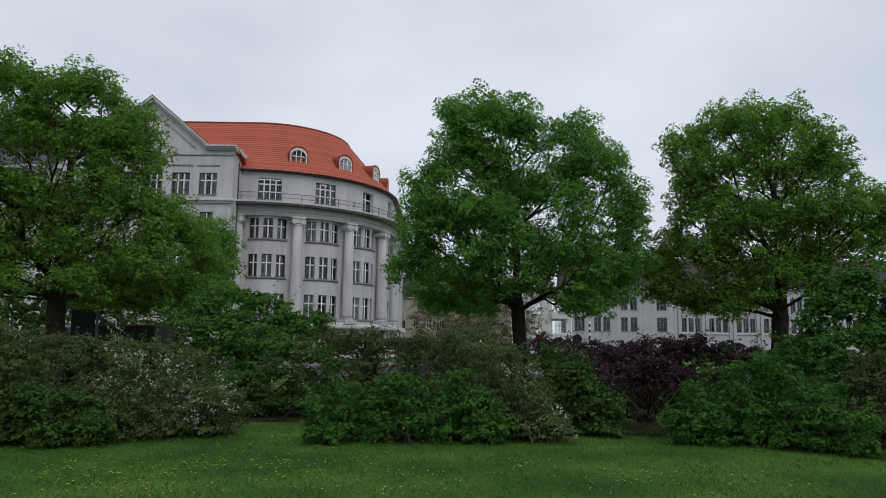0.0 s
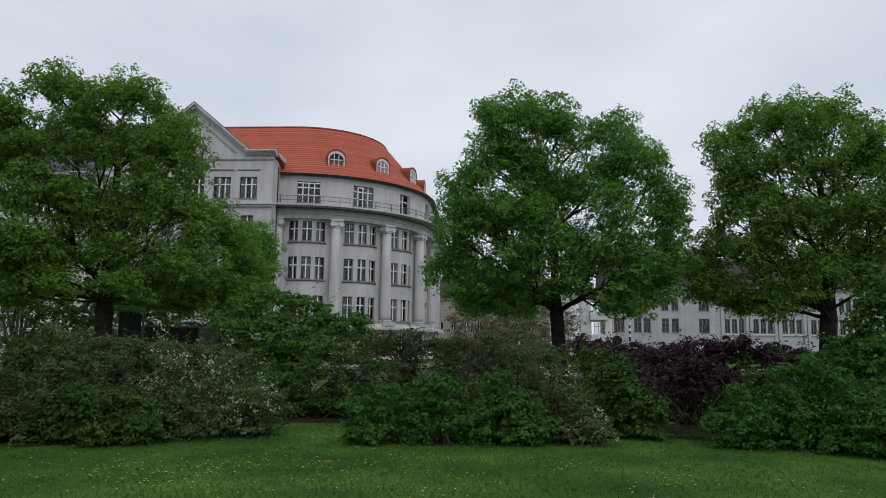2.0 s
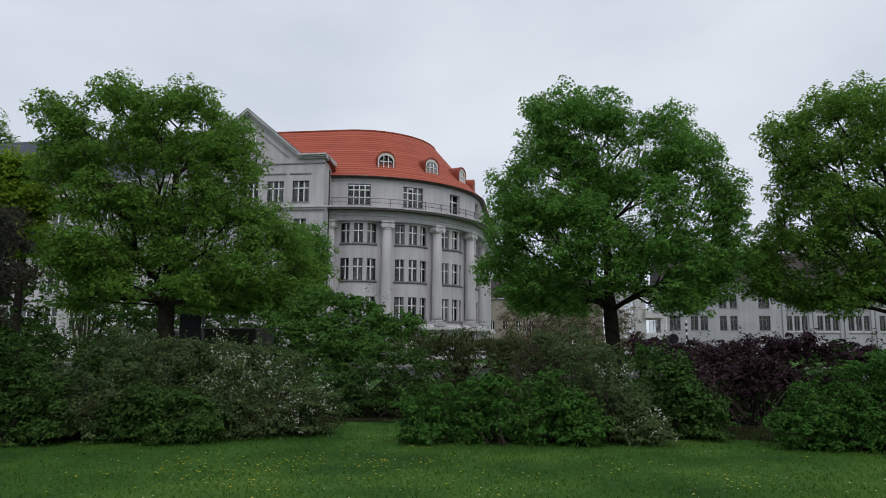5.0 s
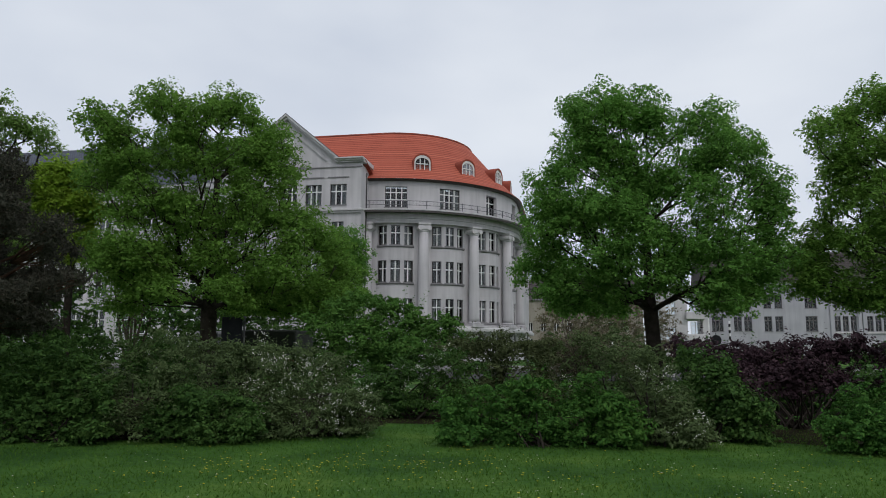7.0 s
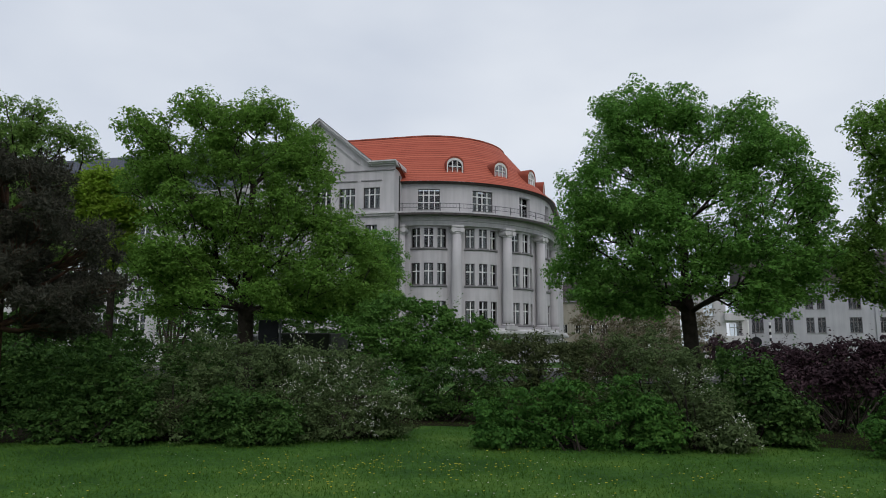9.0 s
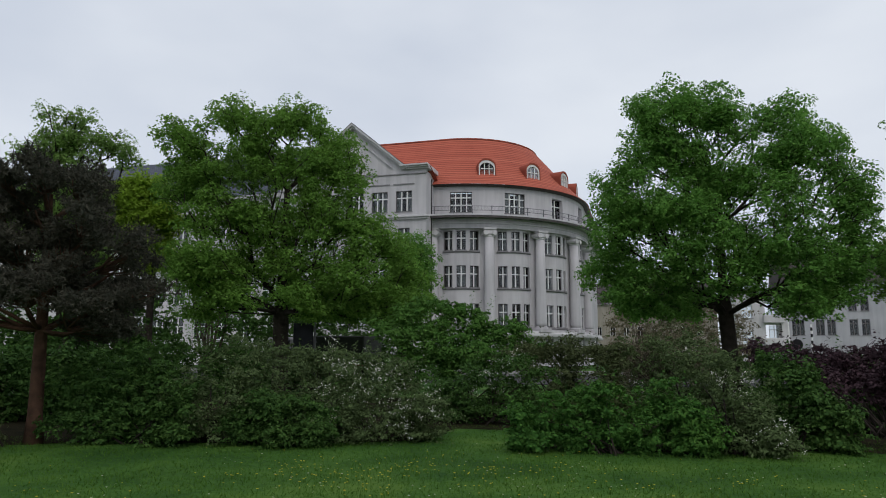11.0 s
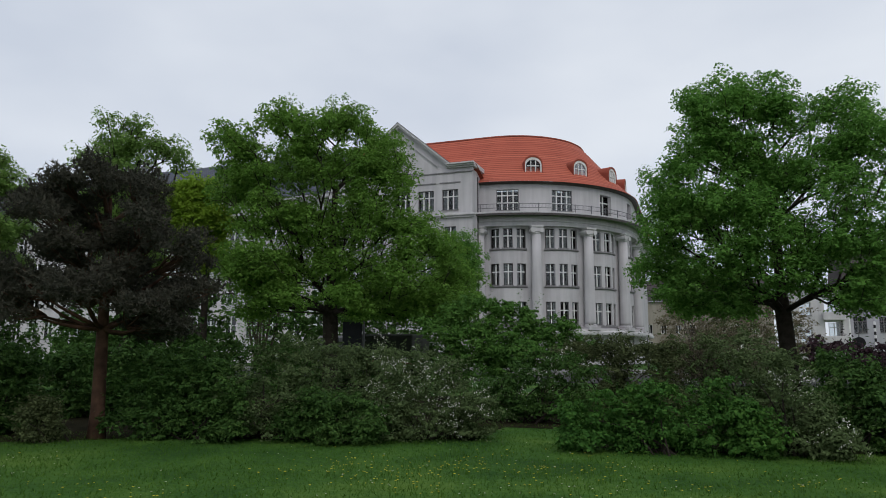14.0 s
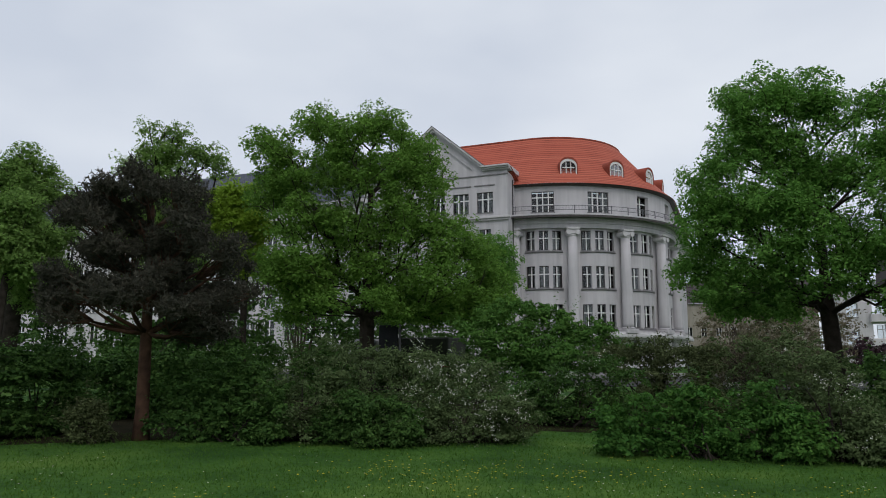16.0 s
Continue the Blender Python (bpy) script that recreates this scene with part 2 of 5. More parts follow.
def tube(bm, pts, radii, sides=7):
    """Tapered limb along points."""
    rings = []
    for i, p in enumerate(pts):
        d = (Vector(pts[min(i + 1, len(pts) - 1)]) - Vector(pts[max(i - 1, 0)])).normalized()
        a = d.orthogonal().normalized()
        b = d.cross(a)
        if rings:
            ref = (rings[-1][0].co - Vector(pts[i - 1]))
            ref = ref - d * ref.dot(d)
            if ref.length > 1e-6:
                a = ref.normalized()
                b = d.cross(a)
        rings.append([bm.verts.new(Vector(p) + radii[i] * (math.cos(2 * math.pi * k / sides) * a + math.sin(2 * math.pi * k / sides) * b)) for k in range(sides)])
    for a, b in zip(rings, rings[1:]):
        for k in range(sides):
            bm.faces.new((a[k], a[(k + 1) % sides], b[(k + 1) % sides], b[k]))
    bm.faces.new(rings[-1])
    bm.faces.new(list(reversed(rings[0])))
    return bm


def wall_grid(bm, at, u_breaks, z0, z1, holes, depth):
    """A wall of some thickness whose openings go through. at(u, z, d): the place at u along it, d behind its face."""
    us = sorted(set([round(u, 4) for u in u_breaks] + [round(v, 4) for h in holes for v in h[:2]]))
    zs = sorted(set([round(z0, 4), round(z1, 4)] + [round(v, 4) for h in holes for v in h[2:4]]))
    def hole(u, z):
        return any(a < u < b and c < z < d for a, b, c, d in holes)
    made = {}
    def vert(i, j, back):
        key = (i, j, back)
        if key not in made:
            made[key] = bm.verts.new(at(us[i], zs[j], depth if back else 0.0))
        return made[key]
    n, m = len(us) - 1, len(zs) - 1
    solid = [[not hole((us[i] + us[i + 1]) / 2, (zs[j] + zs[j + 1]) / 2) for j in range(m)] for i in range(n)]
    for i in range(n):
        for j in range(m):
            if not solid[i][j]:
                continue
            bm.faces.new((vert(i, j, 0), vert(i + 1, j, 0), vert(i + 1, j + 1, 0), vert(i, j + 1, 0)))
            bm.faces.new((vert(i, j, 1), vert(i, j + 1, 1), vert(i + 1, j + 1, 1), vert(i + 1, j, 1)))
            if i == 0 or not solid[i - 1][j]:
                bm.faces.new((vert(i, j, 0), vert(i, j + 1, 0), vert(i, j + 1, 1), vert(i, j, 1)))
            if i == n - 1 or not solid[i + 1][j]:
                bm.faces.new((vert(i + 1, j, 0), vert(i + 1, j, 1), vert(i + 1, j + 1, 1), vert(i + 1, j + 1, 0)))
            if j == 0 or not solid[i][j - 1]:
                bm.faces.new((vert(i, j, 0), vert(i, j, 1), vert(i + 1, j, 1), vert(i + 1, j, 0)))
            if j == m - 1 or not solid[i][j + 1]:
                bm.faces.new((vert(i, j + 1, 0), vert(i + 1, j + 1, 0), vert(i + 1, j + 1, 1), vert(i, j + 1, 1)))
    return bm


WINDOW_MESHES = {}


def plain_mesh(name, material, *boxes):
    bm = bmesh.new()
    for q in boxes:
        box(bm, *q)
    me = bpy.data.meshes.new(name)
    bm.normal_update()
    bm.to_mesh(me)
    bm.free()
    me.materials.append(material)
    return me


def ring_mesh(name, material, w, h, t, y0, y1):
    """A rectangular frame in one piece."""
    bm = bmesh.new()
    loops = []
    for y in (y0, y1):
        for k in (0.0, t):
            loops.append([bm.verts.new(p) for p in ((-w / 2 + k, y, k), (w / 2 - k, y, k), (w / 2 - k, y, h - k), (-w / 2 + k, y, h - k))])
    for a, b in ((0, 1), (1, 3), (3, 2), (2, 0)):
        for i in range(4):
            j = (i + 1) % 4
            bm.faces.new((loops[a][i], loops[a][j], loops[b][j], loops[b][i]))
    bmesh.ops.recalc_face_normals(bm, faces=bm.faces)
    me = bpy.data.meshes.new(name)
    bm.to_mesh(me)
    bm.free()
    me.materials.append(material)
    return me


def drapery(name, w, h):
    """A folded length of cloth."""
    bm = bmesh.new()
    cols = [[bm.verts.new((-w / 2 + w * k / 12, 0.03 * math.sin(k * 1.9), z)) for z in (0.03, h)] for k in range(13)]
    for a, b in zip(cols, cols[1:]):
        bm.faces.new((a[0], b[0], b[1], a[1]))
    me = bpy.data.meshes.new(name)
    bm.to_mesh(me)
    bm.free()
    me.materials.append(M_CURTAIN)
    return me


def window(parent, m, w, h, cols, transoms, sill=True, deep=0.22, paint=None, t=0.065, drape=0.0, rim=None):
    """A painted casement: frame, mullions, transoms, glazing bars, panes, a sill. Local x along the wall, y inwards, z up from the sill."""
    paint = paint or M_WHITE
    # rim: ring colour; the corner house's carries the shade of its recesses
    rim = rim or paint
    key = (round(w, 2), round(h, 2), cols, transoms, deep, paint.name, rim.name)
    bar = t * 0.85
    if key not in WINDOW_MESHES:
        WINDOW_MESHES[key] = (
            ring_mesh("window", rim, w, h, t, deep, deep + 0.08),
            plain_mesh("mullion", paint, (-bar, bar, deep - 0.02, deep + 0.07, t, h - t)),
            plain_mesh("transom", paint, (-w / 2 + t, w / 2 - t, deep - 0.015, deep + 0.065, -bar * 0.9, bar * 0.9)),
            plain_mesh("pane", M_GLASS, (-w / cols / 2, w / cols / 2, deep + 0.045, deep + 0.055, t, h - t)),
            plain_mesh("sill", M_ZINC, (-w / 2 - 0.08, w / 2 + 0.08, -0.10, deep, -0.09, -0.004)),
            drapery("curtain", w * 0.34, h))
    fm, mm, tm, gm, sm, cm = WINDOW_MESHES[key]
    win = share("window", fm, parent, m)
    for k in range(1, cols):
        share("mullion", mm, win, pose(-w / 2 + w * k / cols, 0, 0))
    for q in transoms:
        share("transom", tm, win, pose(0, 0, q * h))
    for k in range(cols):
        share("pane", gm, win, pose(-w / 2 + w * (k + 0.5) / cols, 0, 0))
    if sill:
        share("sill", sm, win, Matrix.Identity(4), "sheet-metal sill")
    if drape > 0.25:
        for side in (-1, 1):
            share("curtain", cm, win, pose(side * w * (0.33 if drape < 0.75 else 0.21), deep + 0.2, 0), "pale hanging curtain")
    return win


# ---- ground ----
def ground_material():
    m, n, l, b = shader("lawn_ground")
    co = n.new("ShaderNodeTexCoord")
    broad = n.new("ShaderNodeTexNoise")
    broad.inputs["Scale"].default_value, broad.inputs["Detail"].default_value = 0.45, 5
    fine = n.new("ShaderNodeTexNoise")
    fine.inputs["Scale"].default_value, fine.inputs["Detail"].default_value = 14, 6
    mx = n.new("ShaderNodeMix")
    mx.inputs[0].default_value = 0.3
    l.new(co.outputs["Object"], broad.inputs["Vector"])
    l.new(co.outputs["Object"], fine.inputs["Vector"])
    l.new(broad.outputs["Fac"], mx.inputs[2])
    l.new(fine.outputs["Fac"], mx.inputs[3])
    r = ramp_node(n, [(0.4, (0.02, 0.062, 0.011)), (0.5, (0.042, 0.105, 0.017)), (0.62, (0.08, 0.148, 0.025))])
    l.new(mx.outputs[0], r.inputs[0])
    l.new(r.outputs[0], b.inputs["Base Color"])
    bp = n.new("ShaderNodeBump")
    bp.inputs["Strength"].default_value, bp.inputs["Distance"].default_value = 0.8, 0.04
    l.new(fine.outputs["Fac"], bp.inputs["Height"])
    l.new(bp.outputs[0], b.inputs["Normal"])
    b.inputs["Roughness"].default_value = 0.9
    b.inputs["Specular IOR Level"].default_value = 0.1
    return m


def swell(x, y):
    """The lawn's gentle unevenness."""
    return 0.05 * noise.noise((x * 0.16, y * 0.16, 3.0)) + 0.02 * noise.noise((x * 0.7, y * 0.7, 9.0))


def build_ground():
    bm = bmesh.new()
    xs = [-2500, -600, -150, -70] + [-45 + 1.0 * k for k in range(76)] + [45, 70, 150, 600, 2500]
    ys = [-2500, -600, -100, -20, -6] + [1.0 * k for k in range(-4, 25)] + [27, 30, 36, 45, 60, 90, 150, 400, 1200, 3000]
    grid = [[bm.verts.new((x, y, swell(x, y) if -45 <= x <= 30 and -4 <= y <= 24 else -0.03)) for y in ys] for x in xs]
    for i in range(len(xs) - 1):
        for j in range(len(ys) - 1):
            bm.faces.new((grid[i][j], grid[i + 1][j], grid[i + 1][j + 1], grid[i][j + 1]))
    g = ob_mesh("ground", bm, ground_material(), smooth=True)
    return tagged(g, "short green lawn with uneven patches of grass", "ground", kind="structure")


build_ground()
bm = bmesh.new()
box(bm, -120, 120, 34, 44, -0.4, 0.0)
tagged(ob_mesh("road", bm, M_ASPH), "grey asphalt street behind the shrubs", "road", kind="structure")
bm = bmesh.new()
box(bm, -120, 120, 44.2, 52, -0.4, 0.13)
tagged(ob_mesh("pavement", bm, surface("paving", (0.16, 0.155, 0.15), (0.24, 0.235, 0.225), 1.5, 0.9, fine=25)), "pale grey pavement along the street", "pavement", kind="structure")
bm = bmesh.new()
box(bm, -120, 120, 44.0, 44.196, -0.4, 0.15, 0.02)
tagged(ob_mesh("kerb", bm, surface("kerb_stone", (0.2, 0.2, 0.2), (0.3, 0.3, 0.29), 2, 0.85)), "granite kerb between street and pavement", "kerb", kind="structure")

# ---- the corner house: a straight front, then a quarter round, then a straight flank ----
CX, CY = -19.85, 79.35


def along(u, r):
    """Plan place at u along the front (metres before the round, degrees round it, metres after) and r from its axis."""
    if u < 0:
        return CX + u, CY - r
    if u <= 90:
        return CX + r * math.sin(radians(u)), CY - r * math.cos(radians(u))
    return CX + r, CY + (u - 90)


def turn_at(u):
    return max(0.0, min(90.0, u))


def sweep(bm, profile, u0, u1, step=2.5, uv=False):
    """A strip of (r, z) drawn along the front, with a roof map in metres."""
    us = [u0] + [k * step for k in range(int(-200 / step), int(200 / step)) if u0 < k * step < u1] + [u1]
    lay = bm.loops.layers.uv.new("roof") if uv else None
    run, dist = [0.0], [0.0]
    for a, b in zip(us, us[1:]):
        pa, pb = along(a, 13), along(b, 13)
        run.append(run[-1] + math.hypot(pb[0] - pa[0], pb[1] - pa[1]))
    for (ra, za), (rb, zb) in zip(profile, profile[1:]):
        dist.append(dist[-1] + math.hypot(rb - ra, zb - za))
    grid = [[bm.verts.new((*along(u, r), z)) for r, z in profile] for u in us]
    for i in range(len(us) - 1):
        for j in range(len(profile) - 1):
            f = bm.faces.new((grid[i][j], grid[i + 1][j], grid[i + 1][j + 1], grid[i][j + 1]))
            if lay:
                for lp, (a, b) in zip(f.loops, ((i, j), (i + 1, j), (i + 1, j + 1), (i, j + 1))):
                    lp[lay].uv = (run[a], dist[b])
    return bm


def closed(bm, profile, u0, u1, step=2.5, bowed=False):
    """A solid moulding: the closed profile drawn along the front."""
    us = [u0] + [k * step for k in range(int(-200 / step), int(200 / step)) if u0 < k * step < u1] + [u1]
    grid = [[bm.verts.new((*along(u, r + (bow(u)[0] if bowed else 0.0)), z)) for r, z in profile] for u in us]
    n = len(profile)
    for a, b in zip(grid, grid[1:]):
        for j in range(n):
            bm.faces.new((a[j], b[j], b[(j + 1) % n], a[(j + 1) % n]))
    bm.faces.new(list(reversed(grid[0])))
    bm.faces.new(grid[-1])
    return bm


def bow(u, reach=8.0, out=0.5):
    """How far the wall swells out between two columns, and its turn there."""
    for b in BAYS:
        if abs(u - b) < reach:
            a = math.pi * (u - b) / (2 * reach)
            slope = -out * math.sin(a) * math.pi / (2 * radians(reach) * 13.5)
            return out * math.cos(a), -math.degrees(math.atan(slope))
    return 0.0, 0.0


R_WALL, R_TOP, R_COL, R_LEDGE = 13.5, 13.95, 14.1, 15.1
BAYS, COLUMNS = (12.2, 35.2, 58.2, 81.2), (0.7, 23.7, 46.7, 69.7, 91.5)
ROWS_Z = ((3.95, 6.15), (7.75, 9.9), (11.45, 13.4))
HALF_W = 1.88
G_X0, G_X1, G_Y = -35.2, -19.65, 62.8


def corner_house():
    house = base("corner_house", CX, 64, 0)
    house.matrix_basis = Matrix.Identity(4)
    tagged(house, "grey plastered corner house with red tiled roof and round columned front", "building")
    # curved front below the ledge
    rng = random.Random(5)
    holes = []
    for b in BAYS:
        for k in (-1, 0, 1):
            c = b + 5.5 * k
            for z0, z1 in ROWS_Z:
                holes.append((c - HALF_W, c + HALF_W, z0, z1))
            holes.append((c - HALF_W, c + HALF_W, 0.9, 2.7))
    bm = bmesh.new()
    wall_grid(bm, lambda u, z, d: (*along(u, R_WALL + bow(u)[0] - d), z), [0.0] + [b + 8.0 * k / 6 for b in BAYS for k in range(-6, 7)] + [98, 106, 120], 0, 14.5, holes, 0.45)
    part("wall", bm, M_WALL, house)
    for u0, u1, z0, z1 in holes:
        c = (u0 + u1) / 2
        w = 2 * R_WALL * math.sin(radians(HALF_W)) * (1 + 0.3 * bow(c)[0])
        window(house, pose(*along(c, R_WALL + bow(c)[0]), z0, 0, 0, turn_at(c) + bow(c)[1]), w, z1 - z0, 2, (0.62,), deep=0.2, drape=rng.random(), rim=M_SHADE)
    # shared sill bands under the three windows of each bay
    for b in BAYS:
        for z0, z1 in ROWS_Z:
            bm = bmesh.new()
            closed(bm, [(R_WALL - 0.05, z0 - 0.26), (R_WALL + 0.08, z0 - 0.24), (R_WALL + 0.17, z0 - 0.16), (R_WALL + 0.17, z0 - 0.1), (R_WALL - 0.05, z0 - 0.095)], b - 7.9, b + 7.9, 1.0, True)
            part("sill_band", bm, M_ZINC, house, "grey moulded sill band")
    # dark sheet behind the openings, in place of unlit rooms
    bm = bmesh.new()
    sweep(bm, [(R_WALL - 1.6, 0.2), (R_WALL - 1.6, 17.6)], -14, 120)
    part("room_backing", bm, M_ROOMSHADE, house, "dark sheet in place of unlit rooms behind the windows")
    # plinth
    bm = bmesh.new()
    closed(bm, [(R_WALL - 0.3, 2.95), (R_COL + 0.62, 2.95), (R_COL + 0.66, 3.1), (R_COL + 0.66, 3.25), (R_COL + 0.5, 3.34), (R_COL + 0.5, 3.5), (R_WALL - 0.3, 3.5)], 0, 110)
    part("plinth_course", bm, M_TRIM, house)
    bm = bmesh.new()
    closed(bm, [(R_WALL - 0.3, 0.0), (R_COL + 0.55, 0.0), (R_COL + 0.55, 0.85), (R_WALL - 0.3, 0.85)], 0, 110)
    part("plinth", bm, M_WALL, house)
    # columns
    for u in COLUMNS:
        x, y = along(u, R_COL)
        col = base("column", x, y, 0, turn_at(u))
        col.parent = house
        bm = bmesh.new()
        lathe(bm, [(0.56, 3.95), (0.56, 4.3), (0.535, 7.0), (0.50, 10.0), (0.46, 12.75)], 20)
        part("shaft", bm, M_WALL, col, smooth=True)
        bm = bmesh.new()
        box(bm, -0.72, 0.72, -0.72, 0.72, 3.35, 3.75, 0.03)
        lathe(bm, [(0.62, 3.75), (0.68, 3.82), (0.66, 3.9), (0.57, 3.95)], 20)
        part("column_base", bm, M_WALL, col)
        bm = bmesh.new()
        box(bm, -0.63, 0.63, -0.62, 0.62, 13.4, 13.6, 0.03)
        lathe(bm, [(0.46, 12.7), (0.52, 12.8), (0.5, 12.88), (0.6, 13.0)], 20)
        box(bm, -0.58, 0.58, -0.5, 0.5, 12.98, 13.38)
        for sx in (-0.44, 0.44):
            for k in range(10):
                a0, a1 = 2 * math.pi * k / 10, 2 * math.pi * (k + 1) / 10
                p = [bm.verts.new((sx + 0.25 * math.cos(a), yy, 13.12 + 0.25 * math.sin(a))) for yy in (-0.6, 0.6) for a in (a0, a1)]
                bm.faces.new((p[0], p[1], p[3], p[2]))
            for yy in (-0.6, 0.6):
                bm.faces.new([bm.verts.new((sx + 0.25 * math.cos(2 * math.pi * k / 10), yy, 13.12 + 0.25 * math.sin(2 * math.pi * k / 10))) for k in range(10)])
        part("capital", bm, M_TRIM, col, "pale scrolled capital")
    # architrave and ledge
    bm = bmesh.new()
    closed(bm, [(R_WALL - 0.3, 13.6), (R_COL + 0.2, 13.6), (R_COL + 0.21, 14.02), (R_COL + 0.28, 14.06), (R_COL + 0.28, 14.58), (R_WALL - 0.3, 14.58)], 0, 112)
    part("architrave", bm, M_WALL, house)
    bm = bmesh.new()
    closed(bm, [(R_WALL - 0.3, 14.584), (R_LEDGE + 0.16, 14.7), (R_LEDGE + 0.24, 14.72), (R_LEDGE + 0.24, 14.85), (R_LEDGE + 0.2, 14.87), (R_WALL - 0.3, 14.88)], 0, 112)
    part("ledge", bm, M_TRIM, house, "pale moulded balcony ledge")
    # solid dark strip added as the shade line beneath the ledge
    bm = bmesh.new()
    closed(bm, [(R_LEDGE + 0.1, 14.51), (R_LEDGE + 0.225, 14.51), (R_LEDGE + 0.225, 14.702), (R_LEDGE + 0.1, 14.68)], 0, 112)
    part("ledge_shade", bm, M_SHADE, house, "dark strip for the shade under the ledge")
    # upper storey
    th = []
    for b in BAYS:
        w = 4.6 if b < 50 else 3.6
        th.append((b - w, b + w, 15.25 if b < 50 else 14.95, 17.35))
    bm = bmesh.new()
    wall_grid(bm, lambda u, z, d: (*along(u, R_TOP - d), z), [-0.3, 0] + [2.3 * k for k in range(1, 40)] + [90, 98, 106, 120], 14.885, 18.0, th, 0.5)
    part("upper_wall", bm, M_WALL, house)
    for u0, u1, z0, z1 in th:
        c, w = (u0 + u1) / 2, 2 * R_TOP * math.sin(radians((u1 - u0) / 2))
        window(house, pose(*along(c, R_TOP), z0, 0, 0, turn_at(c)), w, z1 - z0, 4 if w > 1.8 else 2, (0.36, 0.72) if w > 1.8 else (0.7,), deep=0.2 if w > 1.8 else 0.42, drape=rng.random(), rim=M_SHADE)
    # balcony rail
    rail = base("railing", 0, 0, 0)
    rail.parent = house
    bm = bmesh.new()
    for z in (15.7, 15.28):
        closed(bm, [(14.79, z), (14.84, z), (14.84, z + 0.045), (14.79, z + 0.045)], 1, 108)
    part("rail", bm, M_METAL, rail)
    pm = bmesh.new()
    box(pm, -0.03, 0.03, -0.03, 0.03, 0, 0.9)
    post = part("post", pm, M_METAL, rail)
    post.matrix_basis = pose(*along(2.0, 14.815), 14.88, 0, 0, 2)
    for k in range(1, 15):
        u = 2 + 7.4 * k
        share("post", post.data, rail, pose(*along(u, 14.815), 14.88, 0, 0, turn_at(u)))
    bars = bmesh.new()
    for k in range(190):
        u = 1.5 + 0.55 * k
        x, y = along(u, 14.815)
        box(bars, x - 0.006, x + 0.006, y - 0.006, y + 0.006, 15.32, 15.71)
    tagged(part("balusters", bars, M_METAL, rail), kind="stuff")
    # gutter and roof
    bm = bmesh.new()
    closed(bm, [(R_TOP - 0.2, 17.9), (R_TOP + 0.3, 17.9), (R_TOP + 0.44, 17.94), (R_TOP + 0.5, 18.06), (R_TOP + 0.42, 18.1), (R_TOP - 0.2, 18.04)], 0.2, 112)
    part("gutter", bm, M_GUTTER, house, "dull brown metal gutter")
    bm = bmesh.new()
    sweep(bm, [(14.55, 18.06), (13.75, 18.72), (12.55, 19.95), (10.95, 21.75), (9.55, 23.4), (8.6, 24.5), (8.35, 24.56), (2.0, 25.2)], -16.0, 118, 2.0, True)
    part("roof", bm, M_TILE, house, "red clay tiles in fine courses")
    bm = bmesh.new()
    closed(bm, [(8.7, 24.46), (8.65, 24.6), (8.4, 24.66), (8.25, 24.55)], -12.0, 112)
    part("ridge_cap", bm, M_TILE, house)
    # roof windows
    for u in COLUMNS[1:4] + (91.5,):
        d = base("dormer", *along(u, 13.07), 19.15, turn_at(u))
        d.parent = house
        w, h = 0.84, 1.0
        arch = [(-w, 0)] + [(w * math.cos(math.pi - math.pi * k / 12), h + w * 0.85 * math.sin(math.pi * k / 12)) for k in range(13)] + [(w, 0)]
        def shell(bm, grow, y0, y1):
            a = [bm.verts.new((x * grow, y0, z * (grow if z > 0 else 1))) for x, z in arch]
            b = [bm.verts.new((x * grow, y1, z * (grow if z > 0 else 1))) for x, z in arch]
            for i in range(len(arch) - 1):
                bm.faces.new((a[i], b[i], b[i + 1], a[i + 1]))
            return a, b
        bm = bmesh.new()
        a0, b0 = shell(bm, 1.13, -0.12, 2.6)
        a1, b1 = shell(bm, 1.02, -0.12, 2.6)
        for i in range(len(arch) - 1):
            bm.faces.new((a0[i], a0[i + 1], a1[i + 1], a1[i]))
        part("dormer_hood", bm, M_TILE, d, "rounded red tiled hood", smooth=False)
        bm = bmesh.new()
        a1, b1 = shell(bm, 1.02, -0.06, 0.06)
        a2, b2 = shell(bm, 0.87, -0.06, 0.06)
        for i in range(len(arch) - 1):
            bm.faces.new((a1[i], a1[i + 1], a2[i + 1], a2[i]))
        for x in (-0.24, 0.24):
            box(bm, x - 0.035, x + 0.035, -0.05, 0.03, 0.02, 1.4)
        box(bm, -0.62, 0.62, -0.055, 0.03, 0.8, 0.88)
        box(bm, -0.7, 0.7, -0.16, 0.05, -0.1, 0.0)
        part("dormer_frame", bm, M_WHITE, d, "white arched window frame")
        bm = bmesh.new()
        bm.faces.new([bm.verts.new((x * 0.98, 0.04, z * 0.98)) for x, z in arch])
        part("pane", bm, M_GLASS, d)
        # dark plate that stands in for the unlit space behind the pane
        bm = bmesh.new()
        bm.faces.new([bm.verts.new((x * 0.98, 0.6, z * 0.98)) for x, z in arch])
        part("dormer_backing", bm, M_ROOMSHADE, d)
    # gable front
    gx = (G_X0 + G_X1) / 2
    gh = []
    for k in range(6):
        x = G_X1 - 2.3 - 2.55 * k
        for z0, z1 in ROWS_Z + ((1.0, 3.0),):
            gh.append((x - 0.62, x + 0.62, z0, z1))
        gh.append((x - 0.84, x + 0.84, 15.05, 17.1))
    bm = bmesh.new()
    wall_grid(bm, lambda u, z, d: (u, G_Y + d, z), [G_X0, G_X1], 0, 19.0, gh, 0.45)
    box(bm, G_X1 - 0.45, G_X1, G_Y + 0.45, 70, 0, 19.0)
